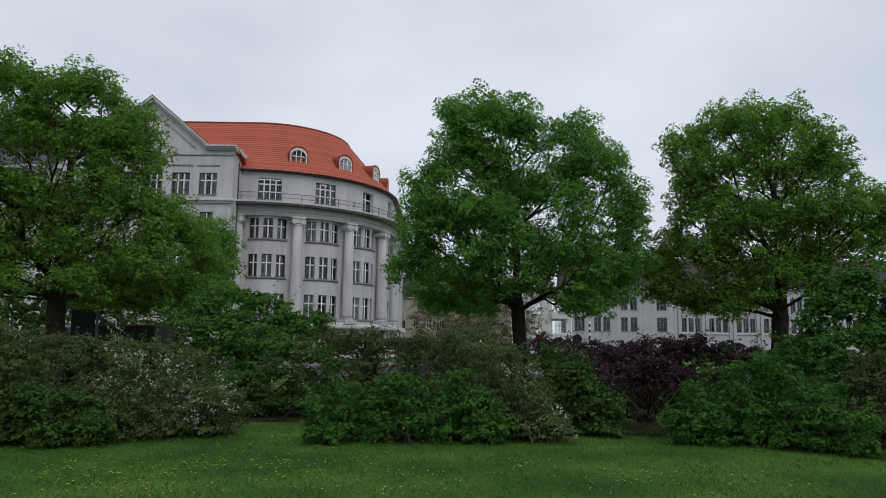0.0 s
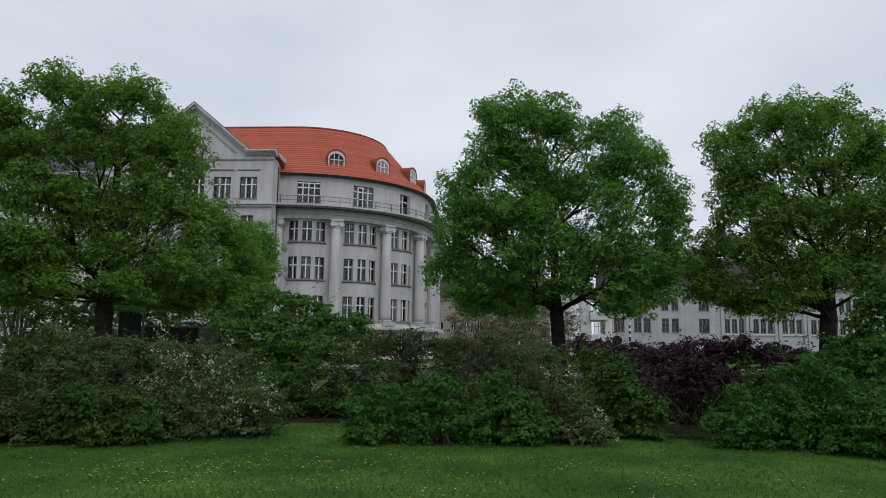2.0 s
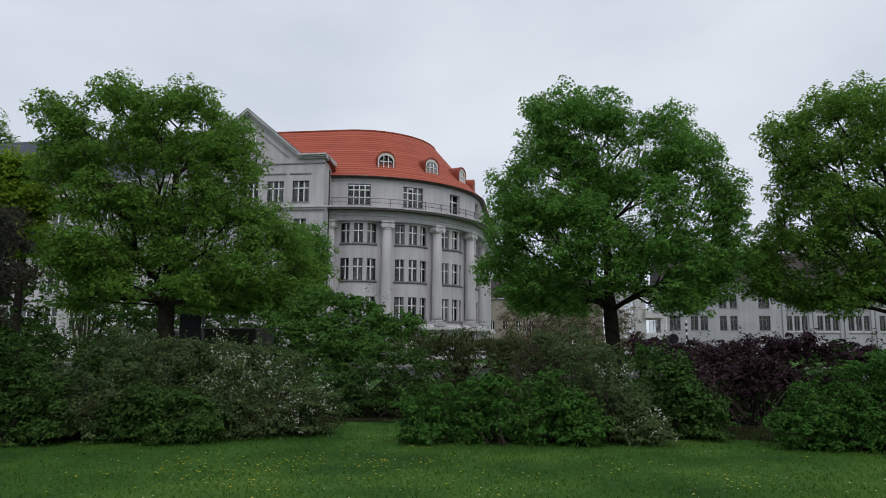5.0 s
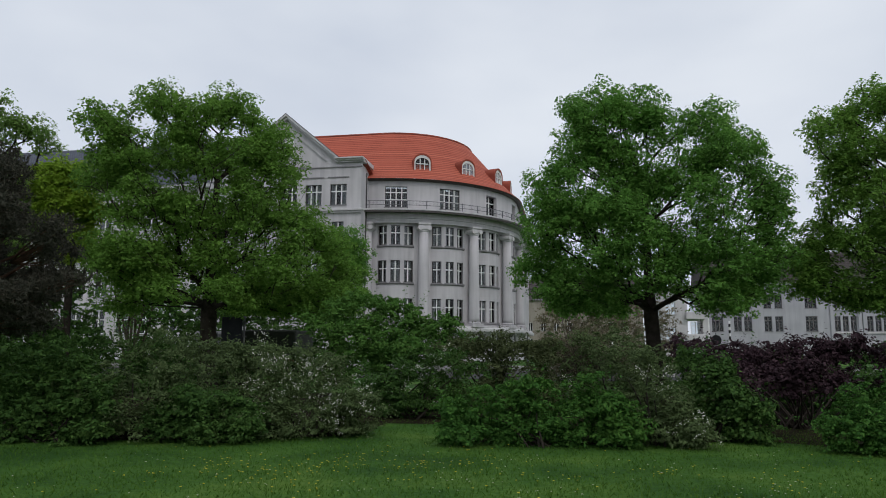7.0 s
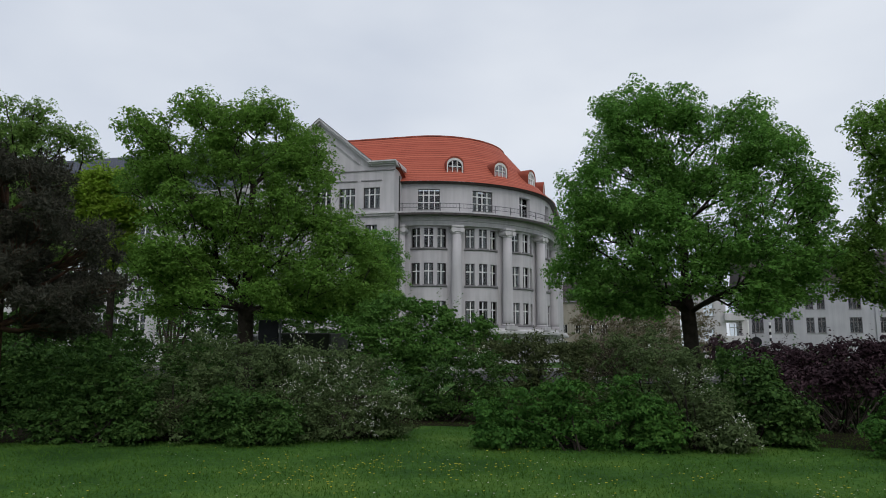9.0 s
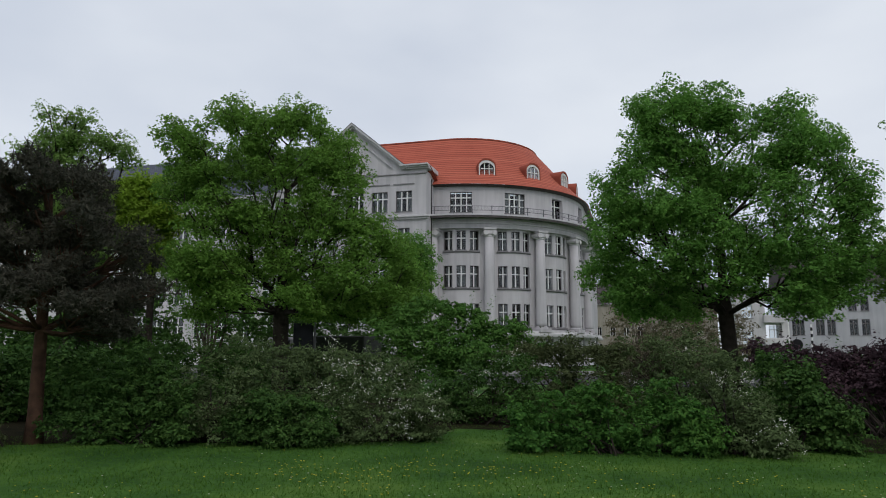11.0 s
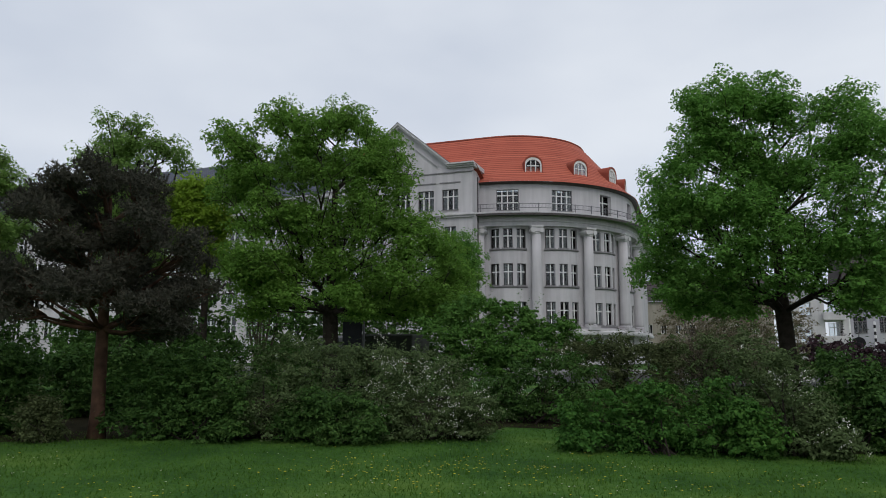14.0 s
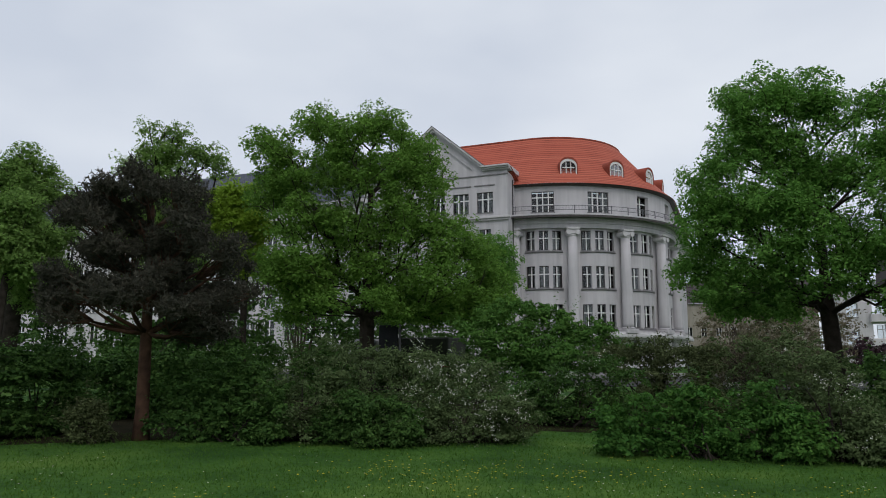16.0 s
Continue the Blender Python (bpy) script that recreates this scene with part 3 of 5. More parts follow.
    box(bm, G_X0, G_X0 + 0.45, G_Y + 0.45, 70, 0, 19.0)
    part("gable_wall", bm, M_WALL, house)
    for u0, u1, z0, z1 in gh:
        window(house, pose((u0 + u1) / 2, G_Y, z0), u1 - u0, z1 - z0, 3 if z0 > 15 else 2, (0.66,), deep=0.18, drape=rng.random(), rim=M_SHADE)
        if z0 > 15:
            bm = bmesh.new()
            box(bm, u0 - 0.25, u1 + 0.25, G_Y - 0.09, G_Y + 0.05, 17.72, 17.84, 0.015)
            part("label_mould", bm, M_ZINC, house)
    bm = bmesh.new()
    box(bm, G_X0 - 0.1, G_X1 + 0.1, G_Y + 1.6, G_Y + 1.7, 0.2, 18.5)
    part("room_backing", bm, M_ROOMSHADE, house)
    for z0, z1, out, mt in ((14.2, 14.4, 0.22, M_WALL), (14.4, 14.6, 0.38, M_TRIM), (18.72, 18.84, 0.10, M_ZINC), (2.95, 3.4, 0.14, M_TRIM)):
        bm = bmesh.new()
        box(bm, G_X0, G_X1 + out, G_Y - out, G_Y + 0.03, z0, z1, 0.02)
        part("string_course", bm, mt, house)
    # pediment
    ax, az_top, ez = gx, 24.35, 19.75
    bm = bmesh.new()
    y0, y1 = G_Y + 0.05, G_Y + 0.5
    tri = [(G_X0, 19.0), (G_X1, 19.0), (G_X1, 19.2), (ax + 5.3, 19.45), (ax, az_top - 0.3), (ax - 5.3, 19.45), (G_X0, 19.2)]
    f0 = [bm.verts.new((x, y0, z)) for x, z in tri]
    f1 = [bm.verts.new((x, y1, z)) for x, z in tri]
    bm.faces.new(f0)
    bm.faces.new(list(reversed(f1)))
    for i in range(7):
        bm.faces.new((f0[i], f1[i], f1[(i + 1) % 7], f0[(i + 1) % 7]))
    part("pediment", bm, M_WALL, house)
    sx0, sz0 = G_X1 - 2.3, 19.75
    for side in (-1, 1):
        for up, out, th_, mt in ((0.06, 0.6, 0.06, M_METAL), (0.0, 0.56, 0.22, M_TRIM), (-0.24, 0.36, 0.25, M_WALL), (-1.25, 0.12, 0.12, M_WALL)):
            bm = bmesh.new()
            xe = ax + side * (5.5 if up > -1 else 4.2)
            run_ = abs(xe - ax)
            ze = az_top - run_ * (az_top - sz0) / (sx0 - ax + 0.0)
            q = []
            for yy in (G_Y - out, G_Y + 0.06):
                for x, z in ((ax, az_top + up), (xe, ze + up), (xe, ze + up - th_), (ax, az_top + up - th_)):
                    q.append(bm.verts.new((x, yy, z)))
            for i in ((0, 1, 2, 3), (7, 6, 5, 4), (0, 4, 5, 1), (1, 5, 6, 2), (2, 6, 7, 3), (3, 7, 4, 0)):
                bm.faces.new([q[j] for j in i])
            part("raking_cornice", bm, mt, house)
        xa, xb = ax + side * (G_X1 - ax - 2.6), ax + side * (G_X1 - ax + 0.3)
        bm = bmesh.new()
        for up, out in ((19.5, 0.62), (19.36, 0.42), (19.22, 0.2)):
            box(bm, min(xa, xb) - (0 if side > 0 else 0), max(xa, xb), G_Y - out, 66.0 if side > 0 else 64.5, up, up + 0.136)
        part("eave_return", bm, M_TRIM, house, "pale stepped eave return")
    bm = bmesh.new()
    lay = bm.loops.layers.uv.new("roof")
    for side in (-1, 1):
        xe = ax + side * (G_X1 - ax + 0.38)
        ze = 19.62
        xm = ax + side * (sx0 - ax + 0.6)
        zm = 19.75
        pts = [(ax, az_top - 0.4), (xm, zm - 0.35), (xe, ze - 0.1)]
        for (xa, za), (xb, zb) in zip(pts, pts[1:]):
            f = bm.faces.new([bm.verts.new(p) for p in ((xa, G_Y + 0.1, za), (xb, G_Y + 0.1, zb), (xb, 72, zb - 3.2), (xa, 72, za - 3.2))])
            for lp, uv in zip(f.loops, ((0, 0), (0, 6), (9, 6), (9, 0))):
                lp[lay].uv = uv
    part("gable_roof", bm, M_TILE, house)
    # round-headed light in the pediment
    window(house, pose(ax, G_Y + 0.02, 20.2), 1.4, 1.7, 3, (0.6,), deep=0.0)
    return house


corner_house()


def left_wing():
    wing = base("left_wing_house", 0, 0, 0)
    tagged(wing, "pale grey plastered house wing with blue slate roof", "building")
    x0, x1, y = -110.0, -35.25, 64.3
    holes = []
    n = 27
    for k in range(n):
        x = x1 - 2.2 - 2.7 * k
        for z0, z1 in ((2.6, 5.0), (6.4, 8.6), (10.0, 12.1), (13.4, 15.4)):
            holes.append((x - 0.75, x + 0.75, z0, z1))
    bm = bmesh.new()
    wall_grid(bm, lambda u, z, d: (u, y + d, z), [x0, x1], 0, 17.6, holes, 0.4)
    part("wall", bm, M_TRIM, wing)
    for u0, u1, z0, z1 in holes:
        window(wing, pose((u0 + u1) / 2, y, z0), u1 - u0, z1 - z0, 2, (0.6,), deep=0.14)
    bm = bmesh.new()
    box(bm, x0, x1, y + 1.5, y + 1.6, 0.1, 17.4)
    part("room_backing", bm, M_ROOMSHADE, wing)
    bm = bmesh.new()
    box(bm, x0, x1, y - 0.5, y + 0.4, 17.6, 18.0, 0.04)
    part("cornice", bm, M_TRIM, wing)
    bm = bmesh.new()
    lay = bm.loops.layers.uv.new("roof")
    f = bm.faces.new([bm.verts.new(p) for p in ((x0, y - 0.55, 18.0), (x1, y - 0.55, 18.0), (x1, 70.6, 24.4), (x0, 70.6, 24.4))])
    for lp, uv in zip(f.loops, ((0, 0), (x1 - x0, 0), (x1 - x0, 9), (0, 9))):
        lp[lay].uv = uv
    f = bm.faces.new([bm.verts.new(p) for p in ((x0, 70.6, 24.4), (x1, 70.6, 24.4), (x1, 80, 18), (x0, 80, 18))])
    part("roof", bm, M_SLATE, wing, "blue-grey slate roof")
    slope = math.degrees(math.atan2(6.4, 6.85))
    for x in (-50.3, -43.8, -57.5, -66.0):
        sk = base("skylight", x, y - 0.55 + 2.75, 18.0 + 2.57)
        sk.parent = wing
        sk.matrix_basis = pose(x, y + 2.2, 20.62, slope)
        bm = bmesh.new()
        for q in ((-0.5, 0.5, -0.65, -0.55), (-0.5, 0.5, 0.55, 0.65), (-0.5, -0.4, -0.55, 0.55), (0.4, 0.5, -0.55, 0.55)):
            box(bm, *q, -0.02, 0.1)
        part("skylight_frame", bm, M_METAL, sk)
        bm = bmesh.new()
        box(bm, -0.4, 0.4, -0.55, 0.55, 0.02, 0.05)
        part("pane", bm, M_SKYL, sk)
    return wing


M_SKYL, _n, _l, _b = shader("skylight_glass")
_b.inputs["Base Color"].default_value = (0.3, 0.32, 0.35, 1)
_b.inputs["Metallic"].default_value = 0.85
_b.inputs["Roughness"].default_value = 0.12
left_wing()


def right_house():
    """The long pale house across the street: a balconied end, paired windows, then shallow bays."""
    house = base("apartment_house", 0, 0, 0)
    tagged(house, "long pale lilac-grey apartment house with brown tiled roof", "building")
    y, x0, x1 = 115.0, 20.9, 112.0
    holes = []
    rows = ((3.9, 6.2), (7.45, 9.6))
    for x, w in ((22.8, 0.85), (25.8, 0.58), (27.3, 0.58), (30.25, 0.56), (31.85, 0.56), (36.5, 0.85)):
        for z0, z1 in rows:
            holes.append((x - w, x + w, z0, z1))
    bays = [41.3 + 4.55 * k for k in range(14)]
    for b in bays:
        for dx in (-1.12, 0, 1.12):
            for z0, z1 in rows:
                holes.append((b + dx - 0.42, b + dx + 0.42, z0, z1))
    bm = bmesh.new()
    wall_grid(bm, lambda u, z, d: (u, y + d, z), [x0, x1], 0, 11.0, holes, 0.4)
    part("wall", bm, M_RWALL, house)
    for u0, u1, z0, z1 in holes:
        w = u1 - u0
        window(house, pose((u0 + u1) / 2, y, z0), w, z1 - z0, 2 if w < 1.5 else 3, (0.72,), deep=0.2, paint=M_GREYFRAME, t=0.05)
    for b in bays:
        for dx in (-1.95, 1.95):
            bm = bmesh.new()
            box(bm, b + dx - 0.25, b + dx + 0.25, y - 0.25, y - 0.003, 0, 10.9, 0.03)
            part("pilaster", bm, M_RWALL, house)
        for z in (3.55, 7.1):
            bm = bmesh.new()
            box(bm, b - 1.68, b + 1.68, y - 0.2, y - 0.003, z, z + 0.28, 0.02)
            part("sill_band", bm, M_TRIM, house)
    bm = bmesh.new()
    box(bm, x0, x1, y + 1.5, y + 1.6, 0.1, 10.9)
    part("room_backing", bm, M_ROOMSHADE, house)
    bm = bmesh.new()
    box(bm, x0 - 0.2, x1 + 0.2, y - 0.5, y + 0.5, 11.0, 11.4, 0.05)
    part("cornice", bm, M_RWALL, house)
    bm = bmesh.new()
    lay = bm.loops.layers.uv.new("roof")
    for pts, h in ((((x0, y - 0.5, 11.4), (x1, y - 0.5, 11.4), (x1, y + 2.4, 16.2), (x0, y + 2.4, 16.2)), 5.6), (((x0, y + 2.4, 16.2), (x1, y + 2.4, 16.2), (x1, y + 8, 17.2), (x0, y + 8, 17.2)), 6)):
        f = bm.faces.new([bm.verts.new(p) for p in pts])
        for lp, uv in zip(f.loops, ((0, 0), (x1 - x0, 0), (x1 - x0, h), (0, h))):
            lp[lay].uv = uv
    f = bm.faces.new([bm.verts.new(p) for p in ((x0, y - 0.5, 11.4), (x0, y + 2.4, 16.2), (x0, y + 8, 17.2), (x0, y + 12, 11.4))])
    part("roof", bm, M_BROOF, house, "brown mansard tiles")
    for x in (30.0, 38.0, 46.0, 54.0, 62.0):
        d = base("dormer", x, y + 0.2, 12.3)
        d.parent = house
        bm = bmesh.new()
        box(bm, -0.8, 0.8, 0.0, 2.4, 0, 1.4, 0.03)
        box(bm, -1.0, 1.0, -0.2, 2.4, 1.4, 1.55, 0.03)
        part("dormer_box", bm, M_RWALL, d)
        window(d, pose(0, -0.2, 0.2), 1.1, 1.1, 2, (), sill=False, deep=0.12)
    # balconied end with loggias
    end = base("balcony_wing", 0, 0, 0)
    end.parent = house
    bx0, bx1, by = 13.9, 20.8, 112.0
    bm = bmesh.new()
    wall_grid(bm, lambda u, z, d: (u, by + d, z), [bx0, bx1], 0, 10.4, [(14.6, 16.1, 2.6, 4.4), (17.8, 20.0, 3.2, 5.4), (17.8, 20.0, 6.6, 8.8), (14.6, 16.1, 6.4, 8.3)], 1.4)
    box(bm, bx1 - 0.4, bx1, by + 1.4, y + 4, 0, 10.4)
    box(bm, bx0, bx0 + 0.4, by + 1.4, y + 4, 0, 10.4)
    part("wall", bm, M_TRIM, end)
    for z in (3.2, 6.6):
        window(end, pose(19.1, by + 1.0, z), 1.4, 2.1, 2, (0.7,), sill=False, deep=0.1)
        bm = bmesh.new()
        box(bm, 17.5, 20.3, by - 0.8, by - 0.003, z - 0.95, z + 0.2, 0.05)
        part("balcony_front", bm, M_TRIM, end)
    for z, h in ((2.6, 1.8), (6.4, 1.9)):
        window(end, pose(15.35, by, z), 1.5, h, 2, (0.6,), deep=0.3)
    bm = bmesh.new()
    box(bm, bx0 - 0.3, bx1 + 0.3, by - 0.4, y + 4, 10.4, 10.75, 0.05)
    part("flat_roof", bm, M_ZINC, end)
    # wide doorway with a white surround beside the wing
    bm = bmesh.new()
    box(bm, 21.3, 21.5, y - 0.2, y - 0.003, 0.0, 10.9)
    part("downpipe", bm, M_WHITE, house)
    return house


right_house()


def far_house(x0, x1, y, h, label):
    house = base("distant_house", 0, 0, 0)
    tagged(house, label, "building")
    holes = []
    k = x0 + 1.6
    while k < x1 - 1.2:
        for z in [1.2 + 3.2 * j for j in range(int((h - 1.5) / 3.2))]:
            holes.append((k - 0.5, k + 0.5, z, z + 1.7))
        k += 2.6
    bm = bmesh.new()
    wall_grid(bm, lambda u, z, d: (u, y + d, z), [x0, x1], 0, h, holes, 0.35)
    part("wall", bm, M_BEIGE, house)
    for u0, u1, z0, z1 in holes:
        window(house, pose((u0 + u1) / 2, y, z0), 1.0, 1.7, 2, (), sill=False, deep=0.12)
    bm = bmesh.new()
    box(bm, x0, x1, y + 1.2, y + 1.3, 0, h)
    part("room_backing", bm, M_ROOMSHADE, house)
    bm = bmesh.new()
    lay = bm.loops.layers.uv.new("roof")
    f = bm.faces.new([bm.verts.new(p) for p in ((x0, y - 0.5, h), (x1, y - 0.5, h), (x1, y + 5, h + 4.5), (x0, y + 5, h + 4.5))])
    for lp, uv in zip(f.loops, ((0, 0), (x1 - x0, 0), (x1 - x0, 7), (0, 7))):
        lp[lay].uv = uv
    part("roof", bm, M_BROOF, house)
    return house


far_house(-9.5, 14.0, 140.0, 10.6, "distant beige house with brown roof across the square")


# ---- plants ----
def polar(az, d):
    return d * math.sin(radians(az)), d * math.cos(radians(az))


def quads(name, cos, mat, parent, label="", smooth=False):
    """Many loose four-cornered leaves in one mesh; cos is (n, 4, 3)."""
    n = len(cos)
    me = bpy.data.meshes.new(name)
    me.vertices.add(4 * n)
    me.vertices.foreach_set("co", cos.astype(np.float32).ravel())
    me.loops.add(4 * n)
    me.loops.foreach_set("vertex_index", np.arange(4 * n, dtype=np.int32))
    me.polygons.add(n)
    me.polygons.foreach_set("loop_start", np.arange(0, 4 * n, 4, dtype=np.int32))
    me.polygons.foreach_set("loop_total", np.full(n, 4, dtype=np.int32))
    me.update(calc_edges=True)
    me.validate()
    me.materials.append(mat)
    ob = new(name, me)
    if parent:
        ob.parent = parent
    if label:
        ob["label"] = label
    return ob


def unit(v):
    return v / (np.linalg.norm(v, axis=-1, keepdims=True) + 1e-9)


def leaves(rng, at, facing, size, slim=0.62, spread=0.35):
    """Leaf quads at places, roughly facing a way; slightly folded, of uneven size."""
    n = len(at)
    nor = unit(facing + rng.normal(0, spread, (n, 3)))
    a = unit(np.cross(nor, rng.normal(0, 1, (n, 3))))
    b = np.cross(nor, a)
    s = (size * rng.uniform(0.6, 1.35, n))[:, None]
    tip, tail = at + a * s * 0.55, at - a * s * 0.45
    l = at + b * s * slim * 0.5 + nor * s * 0.10 - a * s * 0.05
    r = at - b * s * slim * 0.5 + nor * s * 0.10 - a * s * 0.05
    return np.stack([tail, r, tip, l], 1)


def lobes_world(lobes, depth=1.0):
    """Lobes given by bearing, distance, height, half width and half height."""
    out = []
    for az, d, z, rx, rz in lobes:
        x, y = polar(az, d)
        out.append((x, y, z, rx, rx * depth, rz, az))
    return out


def clusters(rng, lobes, count, shell, bumpy=0.16, lift=0.0):
    """Places of twig ends, mostly in the outer shell of the lobes, with a ragged outline."""
    area = np.array([l[3] * l[5] + l[3] * l[4] + l[4] * l[5] for l in lobes])
    share_ = np.cumsum(area) / area.sum()
    pick = np.searchsorted(share_, (np.arange(count) + rng.random(count)) / count).clip(0, len(lobes) - 1)
    rng.shuffle(pick)
    d = unit(rng.normal(0, 1, (count, 3)))
    d[:, 2] = np.where(rng.random(count) < lift, np.abs(d[:, 2]), d[:, 2])
    rad = shell + (1 - shell) * rng.random(count) ** 0.6
    rad = rad * (1 + rng.normal(0, bumpy, count))
    lb = np.array(lobes)[pick]
    p = d * rad[:, None] * lb[:, 3:6]
    c, s = np.cos(np.radians(-lb[:, 6])), np.sin(np.radians(-lb[:, 6]))
    q = np.stack([p[:, 0] * c - p[:, 1] * s, p[:, 0] * s + p[:, 1] * c, p[:, 2]], 1) + lb[:, :3]
    return q, d, pick


def mounds(rng, lobes, per_lobe, grow, out=0.62, flat=1.0, least=0.2):
    """Each lobe broken into smaller uneven mounds over its surface."""
    made = []
    for x, y, z, rx, ry, rz, az in lobes:
        n = max(3, int(per_lobe * (0.5 + rx * rz)))
        c, s = math.cos(radians(-az)), math.sin(radians(-az))
        for k in range(n):
            v = unit(rng.normal(0, 1, 3))
            q = out * rng.uniform(0.8, 1.15)
            px, py, pz = v[0] * rx * q, v[1] * ry * q, v[2] * rz * q
            g = grow * rng.uniform(0.7, 1.35)
            made.append((x + px * c - py * s, y + px * s + py * c, z + pz, max(least, rx * g), max(least, ry * g), max(least * 0.8, rz * g * flat), az))
    return made


def bent(rng, a, b, sag, n=6, wild=0.08):
    a, b = np.array(a, float), np.array(b, float)
    t = np.linspace(0, 1, n)[:, None]
    mid = (a + b) / 2 + np.array([0, 0, sag]) + rng.normal(0, wild, 3) * np.linalg.norm(b - a)
    return [Vector(v) for v in (1 - t) ** 2 * a + 2 * t * (1 - t) * mid + t ** 2 * b]


def dome(rng, n, flat, under=0.2):
    """Places on an uneven cap: leaves lie over its top, few hang below."""
    d = unit(rng.normal(0, 1, (n, 3)))
    d[:, 2] = np.where(rng.random(n) < under, d[:, 2], np.abs(d[:, 2]))
    return d * rng.uniform(0.35, 1.0, n)[:, None] ** 0.6 * (1, 1, flat), d


def grow(rng, spine, tips, balance=0.6):
    """Branches out of a trunk to every tip: each tip joins the wood that it reaches by the shortest way from the root."""
    P = np.zeros((len(spine) + 4 * len(tips), 3))
    up = np.zeros(len(P), int)
    run = np.zeros(len(P))
    n = len(spine)
    P[:n] = spine
    up[1:n] = np.arange(n - 1)
    run[1:n] = 0.8 * np.cumsum(np.linalg.norm(np.diff(P[:n], axis=0), axis=1))
    first = max(1, n // 3)
    is_tip = np.zeros(len(P))
    for k in np.argsort(np.linalg.norm(tips - P[first], axis=1)):
        p = tips[k]
        dd = np.linalg.norm(P[first:n] - p, axis=1)
        cost = dd + balance * run[first:n] + 0.7 * np.maximum(0, P[first:n, 2] - p[2] + 0.1 * dd)
        j = first + int(np.argmin(cost))
        step = p - P[j]
        length = np.linalg.norm(step)
        cuts = min(3, int(length / 0.7))
        wob = rng.normal(0, 0.05 * length, 3) + np.array([0, 0, 0.06 * length])
        last = j
        for i in range(1, cuts + 2):
            t = i / (cuts + 1)
            if n >= len(P):
                break
            P[n] = P[j] + step * t + wob * 4 * t * (1 - t) * 0.6
            up[n], run[n] = last, run[last] + length / (cuts + 1)
            last = n
            n += 1
        is_tip[last] = 1
    P, up, load = P[:n], up[:n], is_tip[:n].copy()
    for i in range(n - 1, 0, -1):
        load[up[i]] += load[i]
    return P, up, load


def frusta(name, A, B, ra, rb, mat, parent, sides=6):
    """Tapered pieces of wood from A to B in one mesh."""
    d = unit(B - A)
    e = unit(np.cross(d, np.where(np.abs(d[:, 2:3]) > 0.9, (1.0, 0, 0), (0, 0, 1.0))))
    f = np.cross(d, e)
    ang = np.arange(sides) * 2 * np.pi / sides
    circle = e[:, None] * np.cos(ang)[None, :, None] + f[:, None] * np.sin(ang)[None, :, None]
    va, vb = A[:, None] + circle * ra[:, None, None], (B + d * rb[:, None] * 0.3)[:, None] + circle * rb[:, None, None]
    nx = (np.arange(sides) + 1) % sides
    return quads(name, np.stack([va, va[:, nx], vb[:, nx], vb], 2).reshape(-1, 4, 3), mat, parent)


